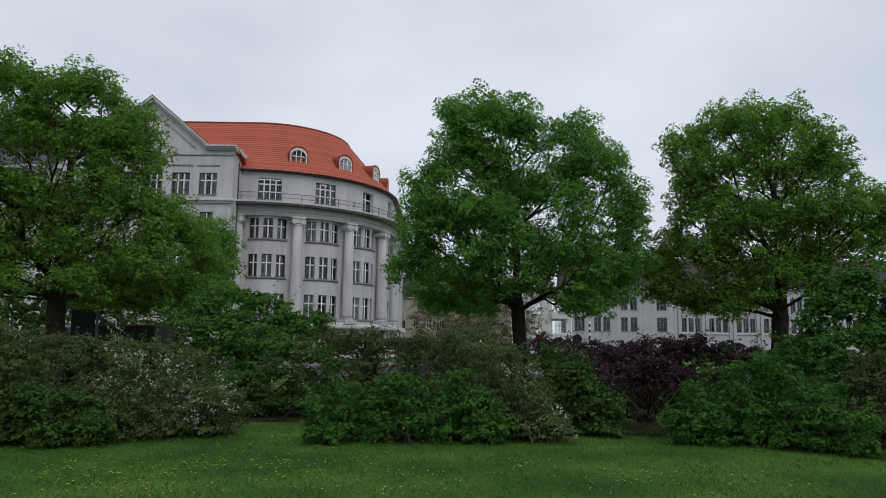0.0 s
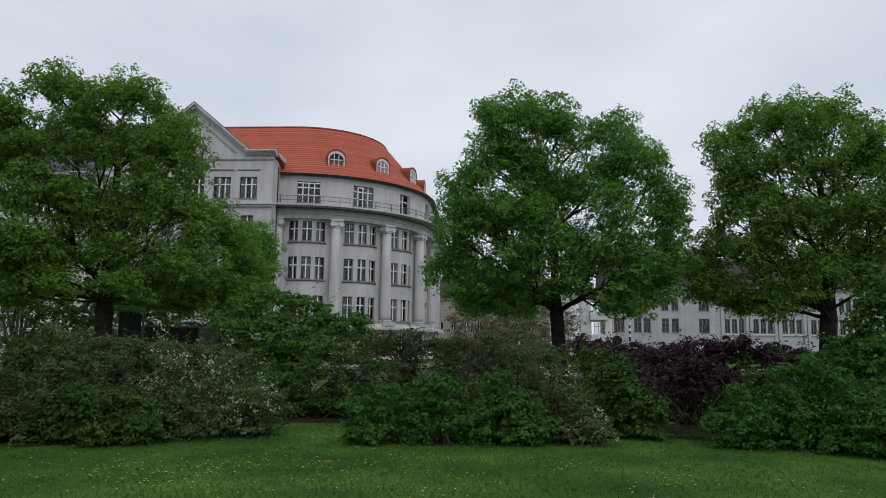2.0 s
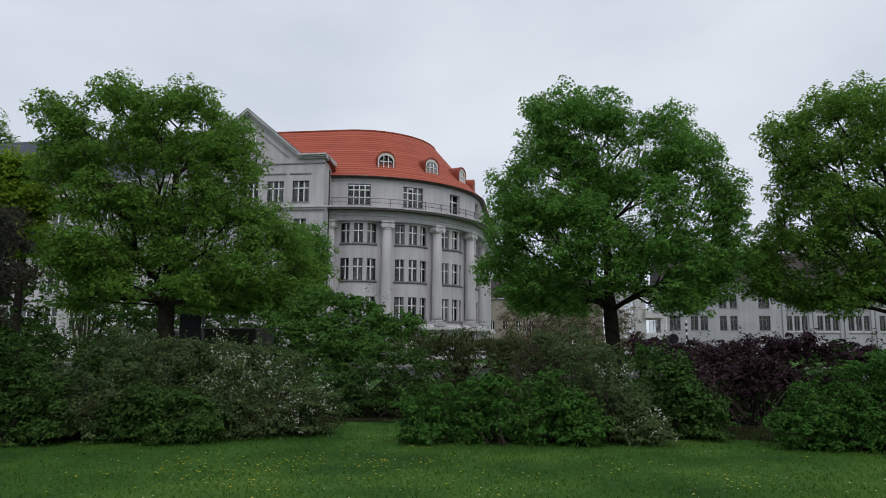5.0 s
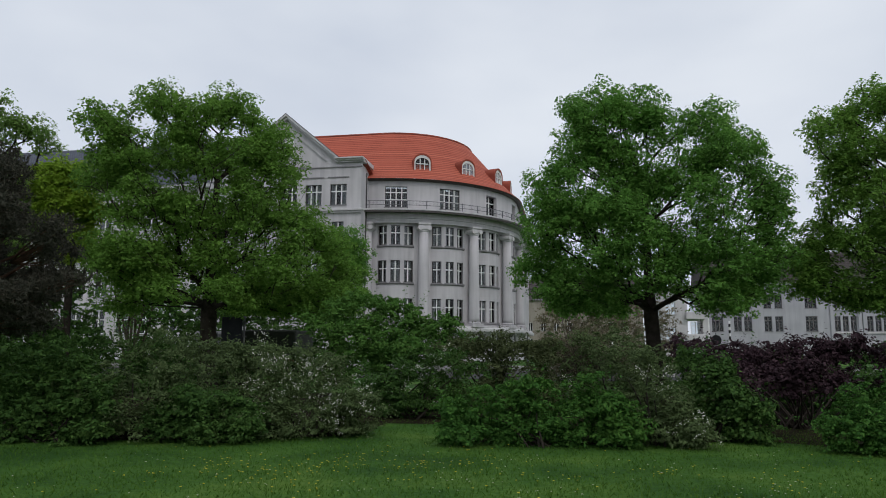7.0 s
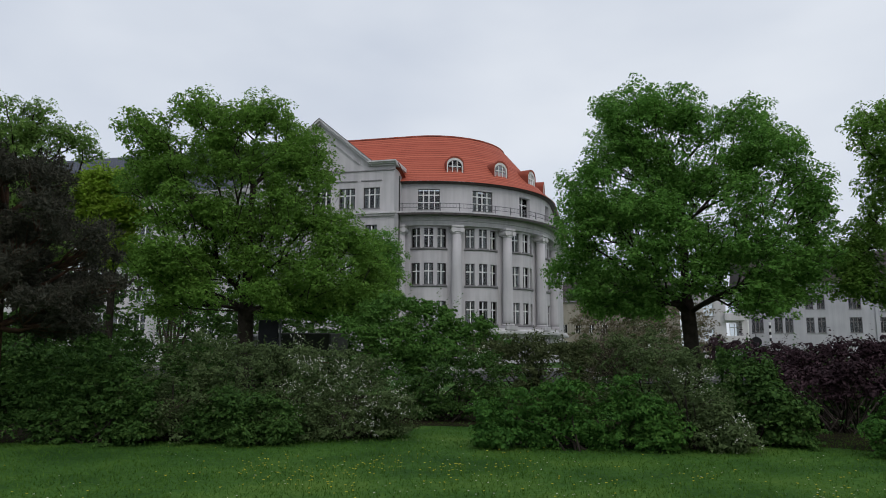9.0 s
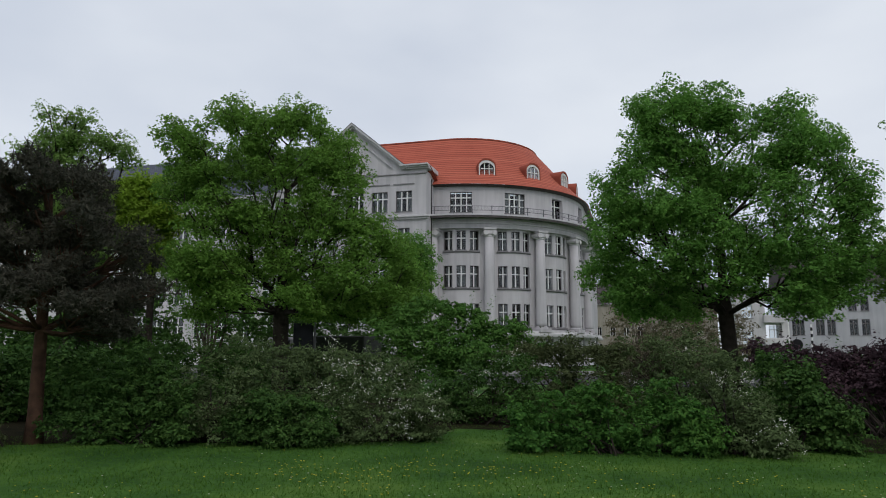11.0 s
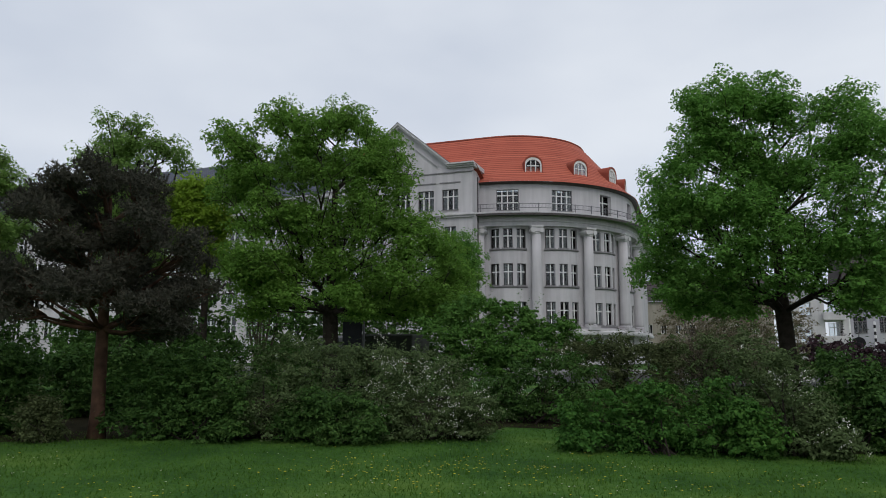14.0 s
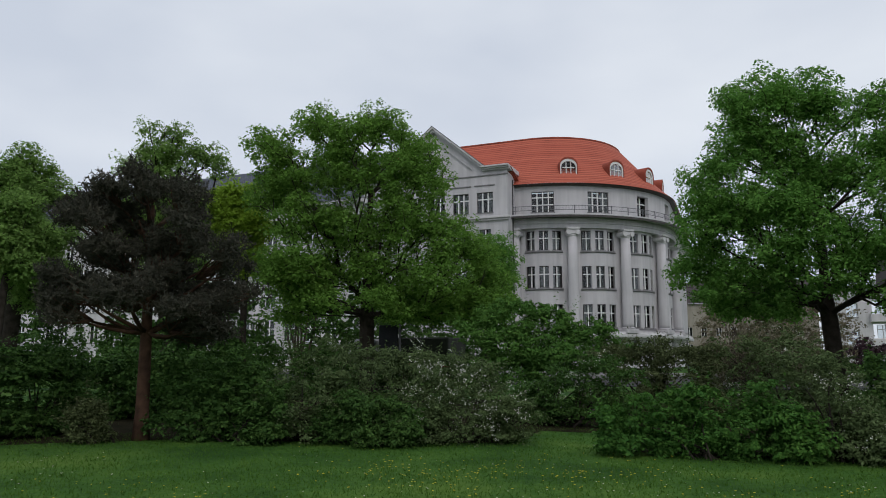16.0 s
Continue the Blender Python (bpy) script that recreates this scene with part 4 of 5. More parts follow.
def tree(name, label, seed, az, d, fork, girth, lobes, mat, count=900, per=80, size=0.115, puff=0.42, bark=None, depth=1.0):
    """Tapered trunk, boughs that fork out to every clump, and a crown of loose leaves in layered sprays."""
    rng = np.random.default_rng(seed)
    x, y = polar(az, d)
    thing = base(name, x, y, -0.03)
    tagged(thing, label, "tree", "trees behind the shrubs")
    o = np.array([x, y, -0.03])
    lw = []
    off = [radians(l[0] - az) * d for l in lobes]
    half = max(abs(q) for q in off) + 0.8
    for l, q, s in zip(lobes_world(lobes, depth), off, lobes):
        room = 0.62 * half * math.sqrt(max(0.0, 1 - (q / half) ** 2)) * min(1.0, 0.45 + 0.09 * max(0, 12 - s[2]))
        ways = [rng.uniform(-0.3, 0.3) * room] if room < 1.1 else [room * rng.uniform(0.35, 1), -room * rng.uniform(0.35, 1)]
        for w in ways:
            k = 1 + w / d
            lw.append((l[0] * k, l[1] * k, EYE + (l[2] - EYE) * k, *(max(0.35, v - 0.02) * k for v in l[3:6]), l[6]))
    for i, l in enumerate(list(lw)):
        near = sorted((q for q in lw[:i] + lw[i + 1:]), key=lambda q: sum((q[k] - l[k]) ** 2 for k in range(3)))[1:3]
        lw += [tuple((l[k] + q[k]) / 2 if k < 3 else 0.28 * (l[k] + q[k]) for k in range(6)) + (l[6],) for q in near]
    sub = mounds(rng, lw, 4, 0.36, 0.74, 0.85, 0.3)
    n_sub = count * 20 // 100
    ca, oa, _ = clusters(rng, sub, n_sub, 0.3, 0.06)
    cb, ob_, _ = clusters(rng, lw, count - n_sub, 0.12, 0.13)
    c, out = np.concatenate([ca, cb]) - o, np.concatenate([oa, ob_])
    top = c[:, 2].max()
    spine = np.array(bent(rng, (0, 0, 0), (rng.normal(0, 0.25), rng.normal(0, 0.25), fork + (top - fork) * 0.55), 0.0, 12, 0.02))
    keep = max(2, sum(spine[:, 2] < fork * 0.8))
    first = np.linspace(0, 1, 4)[:, None] * spine[keep][None]
    spine = np.concatenate([first, spine[keep + 1:]])
    P, up, load = grow(rng, spine, c[::3])
    r = np.maximum(0.007, girth * (load / load[0]) ** 0.5)
    i = np.arange(len(spine), len(P))
    frusta("branchwork", P[up[i]], P[i], np.minimum(r[up[i]], r[i] * 1.25 + 0.004), r[i], bark or M_BARK, thing)
    bm = bmesh.new()
    tube(bm, [Vector(q) for q in spine], [girth * 1.5 if k == 0 else max(0.02, float(r[k]) * 1.02) for k in range(len(spine))], 12)
    part("trunk", bm, bark or M_BARK, thing, smooth=True)
    n = len(c) * per
    own = np.repeat(np.arange(len(c)), per)
    cap, way = dome(rng, n, 0.7, 0.35)
    at = c[own] + cap * puff * rng.uniform(0.55, 1.25, len(c))[own][:, None] + np.array([0, 0, -0.05])
    droop = np.hypot(cap[:, 0], cap[:, 1]) ** 2
    at[:, 2] -= 0.12 * droop
    quads("crown", leaves(rng, at, way * 0.55 + out[own] * 0.25 + np.array([0, 0, 0.55]), size, spread=0.4), mat, thing)
    return thing


def shrub(name, label, seed, lobes, mat, count=200, per=90, size=0.09, puff=0.2, flowers=0, flower_size=0.022, depth=0.6, slim=0.55, twigs=14, bumpy=0.07, keep=0.7, stem_mat=None, ground=True, near=1.0):
    """Many-stemmed shrub: stems from one foot, leaf clumps over its lobes down to the ground, and blossom sprays."""
    rng = np.random.default_rng(seed)
    count, per, size = int(count * 0.88), int(per * 1.12), size
    lw = lobes_world([(az, q * near, EYE + (z - EYE) * near, rx * near, rz * near) for az, q, z, rx, rz in lobes], depth)
    x, y = np.mean([l[0] for l in lw]), np.mean([l[1] for l in lw])
    thing = base(name, x, y, 0)
    tagged(thing, label, "shrub", "shrubs round the lawn")
    o = np.array([x, y, 0.0])
    lw = [(*l[:3], max(0.15, l[3] - 0.12), max(0.15, l[4] - 0.12), max(0.12, l[5] - 0.12), l[6]) for l in lw]
    if ground:
        lw = lw + [(l[0], l[1], max(0.28, l[2] * 0.35), l[3] * 0.97, l[4] * 0.97, max(0.3, l[2] * 0.4), l[6]) for l in lw]
    c, out, pick = clusters(rng, mounds(rng, lw, 7, 0.34, 0.76, 0.9, 0.22) + [(*l[:3], l[3] * 0.72, l[4] * 0.72, l[5] * 0.72, l[6]) for l in lw[:len(lobes)]], count, keep, bumpy, 0.6)
    low = rng.random(count) < (0.3 if ground else 0.0)
    c[low, 2] *= 0.3
    c[:, 2] = np.maximum(c[:, 2], rng.uniform(0.02, 0.16, count))
    c = c - o
    bm = bmesh.new()
    for k in range(twigs):
        e = c[rng.integers(0, count)] * (0.8, 0.8, 0.85)
        tube(bm, bent(rng, (rng.normal(0, 0.18), rng.normal(0, 0.12), -0.02), e, 0.15, 6), [0.022, 0.019, 0.016, 0.013, 0.01, 0.006], 5)
    part("branchwork", bm, stem_mat or (M_TWIG if twigs > 50 else M_BARK), thing)
    n = count * per
    own = np.repeat(np.arange(count), per)
    sz = rng.uniform(0.55, 1.3, count)[own][:, None]
    # most clumps are plumes that arch up and outwards, the rest low caps
    axis = unit(out * 0.75 + np.array([0, 0, 0.65]) + rng.normal(0, 0.38, (count, 3)))
    reach = puff * rng.uniform(1.0, 2.9, count)
    t = rng.random(n) ** 0.8
    ring = unit(rng.normal(0, 1, (n, 3)))
    ring[:, 2] = np.abs(ring[:, 2]) * 0.7
    plume = axis[own] * (reach[own] * (t - 0.45))[:, None] + ring * (puff * 0.62 * (1.05 - 0.7 * t))[:, None]
    plume[:, 2] -= 0.3 * reach[own] * t ** 2.5
    cap, way = dome(rng, n, 0.7, 0.08)
    tall = (rng.random(count) < 0.7)[own][:, None]
    at = c[own] + np.where(tall, plume, cap * puff * 1.3 * sz)
    at[:, 2] = np.maximum(at[:, 2], rng.uniform(0.01, 0.05, n))
    face = np.where(tall, ring * 0.6 + axis[own] * 0.2, way * 0.7) + out[own] * 0.2 + np.array([0, 0, 0.35])
    # single sprigs that stand out of the mass
    k = count // 4
    who = rng.integers(0, count, k)
    way = unit(out[who] + np.array([0, 0, 0.7]) + rng.normal(0, 0.4, (k, 3)))
    run = np.repeat(np.arange(k), 14)
    s_at = c[who][run] + way[run] * (rng.random(len(run)) * rng.uniform(1.3, 3.2, k)[run] * puff)[:, None] + rng.normal(0, size * 0.4, (len(run), 3))
    s_at[:, 2] = np.maximum(s_at[:, 2], 0.03)
    at, face = np.concatenate([at, s_at]), np.concatenate([face, way[run] * 0.4 + np.array([0, 0, 0.6])])
    quads("foliage", leaves(rng, at, face, size * 0.94, slim, 0.45), mat, thing)
    if flowers:
        ok = np.where((out[:, 1] < 0.35) | (out[:, 2] > 0.3))[0]
        high = (c[ok, 2] + 0.25) ** 1.6
        spray = c[rng.choice(ok, max(3, flowers // 3), p=high / high.sum())]
        base_c = spray[rng.integers(0, len(spray), flowers)] * 1.02 + rng.normal(0, 0.11, (flowers, 3))
        per_f = 11
        own = np.repeat(np.arange(flowers), per_f)
        droop = rng.uniform(-1, 1, (flowers, 3)) * (0.5, 0.5, 0.35)
        t = rng.uniform(-1, 1, len(own))[:, None]
        at = base_c[own] * 1.0 + np.array([0, -0.10, 0.05]) + unit(droop)[own] * t * 0.12 + rng.normal(0, 0.022, (len(own), 3))
        at[:, 2] = np.maximum(at[:, 2], 0.1)
        quads("blossom", leaves(rng, at, np.tile((0, -0.6, 0.7), (len(own), 1)), flower_size, 0.9, 0.6), BLOSSOM, thing, "small white blossom sprays")
    return thing


LINDEN = "tall linden with fresh green leaves behind the shrubs"
tree("linden_tree", LINDEN, 11, -29.0, 28, 2.8, 0.3, [
    (-37.4, 28, 9.96, 1, 0.78), (-33.5, 28, 10.94, 1.03, 0.89), (-30.8, 28, 10.7, 0.95, 0.79), (-28.2, 28, 11.11, 1.1, 0.92),
    (-24.9, 28, 9.99, 1, 0.93), (-35.4, 28, 8.85, 1.31, 1.05), (-31.6, 28, 9.03, 1.46, 1.23), (-27.6, 28, 8.96, 1.48, 1.26),
    (-23.8, 28, 8.59, 0.92, 1.16), (-34.8, 28, 7.09, 1.3, 1.09), (-30.9, 28, 6.77, 1.55, 1.22), (-26.5, 28, 6.89, 1.59, 1.25),
    (-22.3, 28, 6.51, 1.1, 0.96), (-35.8, 28, 5.3, 1.28, 0.96), (-32.5, 28, 4.95, 1.53, 0.98), (-28.1, 28, 4.81, 1.56, 1),
    (-23.6, 28, 4.87, 1.48, 1.13), (-20, 28, 5.49, 1.06, 0.92), (-18.3, 28, 4.23, 0.92, 0.82), (-20.8, 28, 3.76, 1.36, 0.8),
    (-24.9, 28, 3.5, 1.35, 0.67), (-34.4, 28, 4.04, 1.29, 0.69), (-36.9, 28, 4.63, 0.84, 0.8), (-37.9, 28, 7.72, 0.77, 0.68),
    (-28.7, 28, 3.8, 1.11, 0.58), (-32.7, 28, 3.64, 1.08, 0.56), (-22.6, 28, 3.18, 1.35, 0.5), (-26.2, 28, 3.09, 1.11, 0.4),
    (-19, 28, 3.31, 1.14, 0.5), (-35.1, 28, 3.07, 0.95, 0.38)], LEAF_OLIVE, 5700, 32, 0.118, 0.32)
tree("linden_tree", LINDEN, 12, 6.6, 26, 3.0, 0.25, [
    (2.6, 26, 10.56, 1.21, 1.06), (5.7, 26, 10.43, 1.21, 0.99), (7.6, 26, 9.61, 0.92, 0.98), (11.6, 26, 9.81, 0.86, 0.91),
    (13.4, 26, 8.51, 1.06, 0.96), (0.7, 26, 8.97, 1.14, 1.1), (4, 26, 8.74, 1.31, 1.2), (8.6, 26, 7.82, 1.29, 1.08), (-1.7, 26, 7.61, 1.13, 0.91),
    (15.2, 26, 7.07, 0.96, 0.88), (2.2, 26, 6.96, 1.52, 1.08), (11.5, 26, 6.7, 1.27, 1.06), (-2.4, 26, 6.06, 0.97, 0.97), (5.5, 26, 6.09, 1.5, 1.07),
    (15.1, 26, 5.79, 0.96, 0.75), (9.2, 26, 5.21, 1.49, 0.95), (-1.1, 26, 4.77, 1.24, 0.86), (3.1, 26, 4.78, 1.5, 0.9), (12.8, 26, 4.76, 1.21, 0.84),
    (-0.9, 26, 3.69, 1.11, 0.64), (2.7, 26, 3.5, 1.28, 0.64), (11, 26, 3.51, 1.25, 0.63), (6.9, 26, 4.15, 1.27, 0.74),
    (15.5, 26, 4.64, 0.87, 0.7), (14.1, 26, 3.61, 0.87, 0.54), (-0.1, 26, 3.1, 0.96, 0.38), (12.1, 26, 3.05, 1, 0.33), (3.4, 26, 2.97, 0.85, 0.3),
    (0.8, 26, 10.74, 0.77, 0.75), (5.5, 26, 7.51, 1.08, 0.87), (-3.9, 26, 4.53, 0.47, 0.68),
    (0.7, 26, 6.26, 1.04, 0.82), (10.7, 26, 8.45, 0.86, 0.86)], LEAF_TREE, 5600, 32, 0.113, 0.3)
tree("linden_tree", LINDEN, 13, 25.6, 28, 2.9, 0.28, [
    (19.2, 28, 9.38, 0.89, 0.98), (22.3, 28, 10.31, 0.99, 0.92), (25, 28, 10.31, 1.03, 0.91), (27.7, 28, 10.13, 0.88, 0.88),
    (29.5, 28, 9.1, 0.93, 0.93), (21.7, 28, 8.64, 1.31, 1.09), (25, 28, 8.5, 1.39, 1.17), (28.1, 28, 8.12, 1.25, 1.04), (30.6, 28, 7.98, 0.81, 0.77),
    (19.8, 28, 7.37, 0.95, 0.95), (23.2, 28, 6.82, 1.5, 1.07), (26.7, 28, 6.48, 1.46, 1.04), (30.1, 28, 6.56, 1.21, 1.01),
    (32.2, 28, 6.87, 0.83, 0.75), (18.6, 28, 5.61, 1.05, 0.83), (21.9, 28, 5.33, 1.4, 0.97), (25.4, 28, 4.83, 1.46, 0.83),
    (28.8, 28, 5.17, 1.32, 0.85), (32, 28, 5.27, 1.02, 0.94), (18.9, 28, 4.06, 0.91, 0.7), (21.8, 28, 3.72, 1.24, 0.6), (24.5, 28, 3.69, 1.09, 0.58),
    (28.4, 28, 4.06, 1.01, 0.57), (33.7, 28, 6.1, 0.78, 0.93),
    (17.5, 28, 4.96, 0.84, 0.79), (17.4, 28, 3.81, 0.83, 0.57), (20.3, 28, 3.19, 0.97, 0.34), (22.9, 28, 3.07, 0.84, 0.3)], LEAF_OLIVE, 4400, 31, 0.113, 0.31)
tree("linden_tree", LINDEN, 14, -44.2, 34, 3.4, 0.30, [
    (-46.4, 34, 11.74, 0.66, 0.66), (-44.3, 34, 11.75, 0.75, 0.75), (-42, 34, 10.84, 1.03, 0.6), (-47.8, 34, 10.09, 0.78, 0.57),
    (-44.9, 34, 10.33, 1.59, 1.06), (-41.1, 34, 10.27, 0.76, 0.54), (-44.8, 34, 8.18, 2.11, 1.45), (-44.5, 34, 5.8, 1.96, 1.3),
    (-47.5, 34, 7.26, 1.28, 1.16), (-41.7, 34, 7.49, 1.2, 1.2)], LEAF_PALE, 2200, 30, 0.125, 0.34)
tree("linden_tree", LINDEN, 15, -54.9, 34, 3.4, 0.30, [
    (-54.6, 34, 10.11, 0.68, 0.59), (-53.2, 34, 9.42, 0.64, 0.59), (-55.7, 34, 9.22, 0.79, 0.67), (-54.3, 34, 8.38, 1.33, 0.97),
    (-54.4, 34, 6.41, 1.44, 1.08), (-53.8, 34, 4.26, 1.31, 0.96), (-57.4, 34, 8.39, 1.17, 1.17), (-56.7, 34, 5.58, 1.4, 1.17),
    (-52.5, 34, 8.26, 0.94, 0.84), (-51.9, 34, 6.79, 0.99, 0.99), (-52.3, 34, 5.04, 1.1, 0.97)], LEAF_PALE, 2200, 30, 0.125, 0.34)
tree("maple_tree", "young yellow-green maple between the lindens", 16, -38.8, 32, 2.0, 0.14, [
    (-39.7, 32, 8.64, 0.97, 0.67), (-40, 32, 7.2, 1.07, 0.89), (-39, 32, 5.69, 1.07, 0.81), (-40.9, 32, 7.95, 0.91, 0.96),
    (-38.1, 32, 7.26, 0.77, 0.77)], LEAF_LIME, 1200, 28, 0.14, 0.36)
tree("maple_tree", "yellow-green young maple behind the pine", 18, -55.6, 31, 2.0, 0.13, [
    (-55.3, 31, 7.06, 0.87, 0.76), (-53.9, 31, 6.13, 0.92, 0.7), (-55.7, 31, 5.49, 1.08, 0.86), (-54.3, 31, 4.89, 0.98, 0.65)], LEAF_PALE, 800, 28, 0.14, 0.36)
tree("maple_tree", "small green street tree before the round front", 17, -19.2, 40, 2.2, 0.14, [
    (-18.7, 40, 6.57, 1.65, 1.98), (-19.6, 40, 4.27, 1.96, 1.31)], LEAF_TREE, 900, 34, 0.14, 0.4)


def pine(seed, az, d):
    rng = np.random.default_rng(seed)
    x, y = polar(az, d)
    thing = base("pine_tree", x, y, 0)
    tagged(thing, "dark pine with bare reddish trunk at the lawn's edge", "tree")
    o = np.array([x, y, 0.0])
    lw = lobes_world([
        (-50, 14.2, 4.64, 0.37, 0.32), (-46.9, 14.2, 4.78, 0.43, 0.3), (-43.6, 14.2, 4.74, 0.44, 0.33), (-50.6, 14.2, 4.04, 0.47, 0.36),
        (-47.1, 14.2, 4.11, 0.62, 0.46), (-42.6, 14.2, 4.08, 0.53, 0.48), (-48.5, 14.2, 3.43, 0.73, 0.39), (-44.5, 14.2, 3.38, 0.75, 0.46),
        (-40.4, 14.2, 3.43, 0.42, 0.39), (-51.3, 14.2, 2.77, 0.54, 0.33), (-47.5, 14.2, 2.65, 0.84, 0.37), (-43.1, 14.2, 2.57, 0.8, 0.43),
        (-40, 14.2, 2.65, 0.39, 0.42), (-52.3, 14.2, 2.35, 0.4, 0.27), (-43.4, 14.2, 2.03, 0.69, 0.3)])
    lw = [(*(v * k for v in l[:2]), EYE + (l[2] - EYE) * k, *l[3:]) for l in lw for k in (rng.uniform(0.93, 0.99), rng.uniform(1.01, 1.07))]
    bm = bmesh.new()
    spine = bent(rng, (0, 0, -0.02), (-0.16, 0.1, 4.5), 0.0, 10, 0.0)
    tube(bm, spine, [0.17, 0.125, 0.115, 0.11, 0.10, 0.09, 0.078, 0.06, 0.045, 0.03], 12)
    c, out, _ = clusters(rng, mounds(rng, lw, 5, 0.42, 0.74, 0.62, 0.2), 1400, 0.3, 0.05)
    pick = np.argmin(np.linalg.norm(c[:, None] - np.array([l[:3] for l in lw])[None], axis=2), 1)
    c = c - o
    for k in range(len(lw)):
        e = np.array(lw[k][:3]) - o
        s = spine[min(9, max(4, int(e[2] / 4.5 * 9) - 1))]
        tube(bm, bent(rng, s, e, -0.1, 5), [0.05, 0.04, 0.03, 0.02, 0.012], 6)
        for q in np.where(pick == k)[0][::3]:
            tube(bm, bent(rng, e * 0.6 + np.array(s) * 0.4, c[q], -0.05, 4), [0.018, 0.014, 0.01, 0.006], 4)
    part("trunk", bm, M_PBARK, thing, smooth=True)
    # needles bristle round each shoot
    shoots, per = 6, 18
    n = len(c) * shoots * per
    sh = np.repeat(c, shoots, 0) + dome(rng, len(c) * shoots, 0.55, 0.15)[0] * 0.25
    way = unit(np.repeat(out, shoots, 0) * 0.7 + np.array([0, 0, 0.5]) + rng.normal(0, 0.35, (len(sh), 3)))
    own = np.repeat(np.arange(len(sh)), per)
    t = rng.uniform(-0.1, 0.12, n)[:, None]
    root = sh[own] + way[own] * t
    nd = unit(way[own] * 0.55 + rng.normal(0, 0.55, (n, 3)))
    side = unit(np.cross(nd, rng.normal(0, 1, (n, 3)))) * 0.009
    ln = rng.uniform(0.045, 0.08, n)[:, None]
    cos = np.stack([root - side, root + side, root + nd * ln + side * 0.4, root + nd * ln - side * 0.4], 1)
    quads("needles", cos, LEAF_PINE, thing)
    return thing


pine(21, -46.0, 14.4)


def bare_tree(seed, az, d, top):
    """Several slim stems that fork, with few leaves."""
    rng = np.random.default_rng(seed)
    x, y = polar(az, d)
    thing = base("birch_tree", x, y, -0.03)
    tagged(thing, "slim many-stemmed tree with sparse leaves near the house", "tree")
    bm = bmesh.new()
    ends = []
    for k in range(7):
        e = np.array([rng.uniform(-1.7, 1.7), rng.uniform(-1, 1), top * rng.uniform(0.75, 1)])
        pts = bent(rng, (rng.normal(0, 0.12), rng.normal(0, 0.12), 0), e, -0.3, 8)
        tube(bm, pts, [0.11 - 0.012 * i for i in range(8)], 7)
        for j in range(7):
            s = pts[rng.integers(3, 8)]
            q = np.array(s) + rng.normal(0, 0.8, 3) * (1, 0.7, 0.5) + (0, 0, 0.8)
            tube(bm, bent(rng, s, q, 0.15, 4), [0.04, 0.03, 0.02, 0.01], 5)
            ends.append(q)
    part("trunk", bm, M_TWIG, thing)
    ends = np.array(ends)
    own = np.repeat(np.arange(len(ends)), 150)
    at = ends[own] + rng.normal(0, 0.55, (len(own), 3))
    quads("crown", leaves(rng, at, np.tile((0, 0, 1.0), (len(own), 1)), 0.13, spread=0.6), LEAF_TREE, thing)


bare_tree(31, -34.6, 43, 6.5)

# shrubs along the lawn's edge, then those behind
shrub("spirea_shrub", "grey-green spirea with white blossom sprays", 41, [
    (-21.1, 13.7, 0.75, 1.43, 0.9), (-25.0, 13.4, 0.52, 1.04, 0.68), (-17.6, 13.6, 0.49, 0.71, 0.62), (-23.3, 13.9, 1.3, 0.61, 0.42), (-19.6, 13.9, 1.1, 0.52, 0.42)],
    LEAF_GREY, 482, 62, 0.055, 0.2, flowers=150, near=0.95)
shrub("shrub", "dark green shrub at the lawn's edge", 42, [(-30.2, 13.7, 0.4, 0.8, 0.5), (-27.8, 13.2, 0.42, 0.8, 0.55)], LEAF_DARK, 425, 63, 0.060, near=0.95)
shrub("shrub", "bright green broad-leaved shrub on the lawn's edge", 43, [
    (-7.2, 13.2, 0.42, 0.75, 0.62), (-4.4, 13.4, 0.6, 0.7, 0.62), (-1.6, 13.2, 0.5, 0.9, 0.78), (1.4, 13.3, 0.55, 0.6, 0.6), (3.2, 13.1, 0.27, 0.53, 0.5), (-9.6, 13.1, 0.26, 0.45, 0.45)], LEAF_GREEN, 520, 72, 0.062, 0.2, near=0.9)
shrub("spirea_shrub", "grey-green shrub with a few white blossoms", 44, [
    (6.4, 13.9, 0.64, 0.82, 0.92), (4.1, 14.3, 1.18, 0.9, 0.64), (8.4, 13.7, 0.25, 0.5, 0.5)], LEAF_GREY, 336, 57, 0.055, flowers=40, near=0.88)
shrub("shrub", "grey-green shrub behind the front row", 45, [
    (3.2, 17.8, 1.6, 1.35, 0.66), (-0.5, 17.8, 1.35, 1.13, 0.76), (5.5, 17.8, 1.25, 0.95, 0.74)], LEAF_GREY, 365, 57, 0.07, flowers=14)
shrub("shrub", "brownish twiggy shrub behind the front row", 46, [(-7.0, 17.2, 1.32, 1.02, 0.75), (-3.6, 17.2, 1.27, 1.0, 0.75), (-9.6, 18.0, 1.35, 0.8, 0.6), (-5.2, 17.6, 1.45, 0.8, 0.55)], LEAF_BROWN, 640, 54, 0.072, twigs=40)
shrub("shrub", "dark green shrub beside the purple one", 47, [(10.6, 15.4, 0.67, 0.8, 0.92), (9.6, 15.6, 1.15, 0.74, 0.49), (12.6, 15.0, 0.4, 0.5, 0.5)], LEAF_DARK, 292, 57, 0.08, near=0.87)
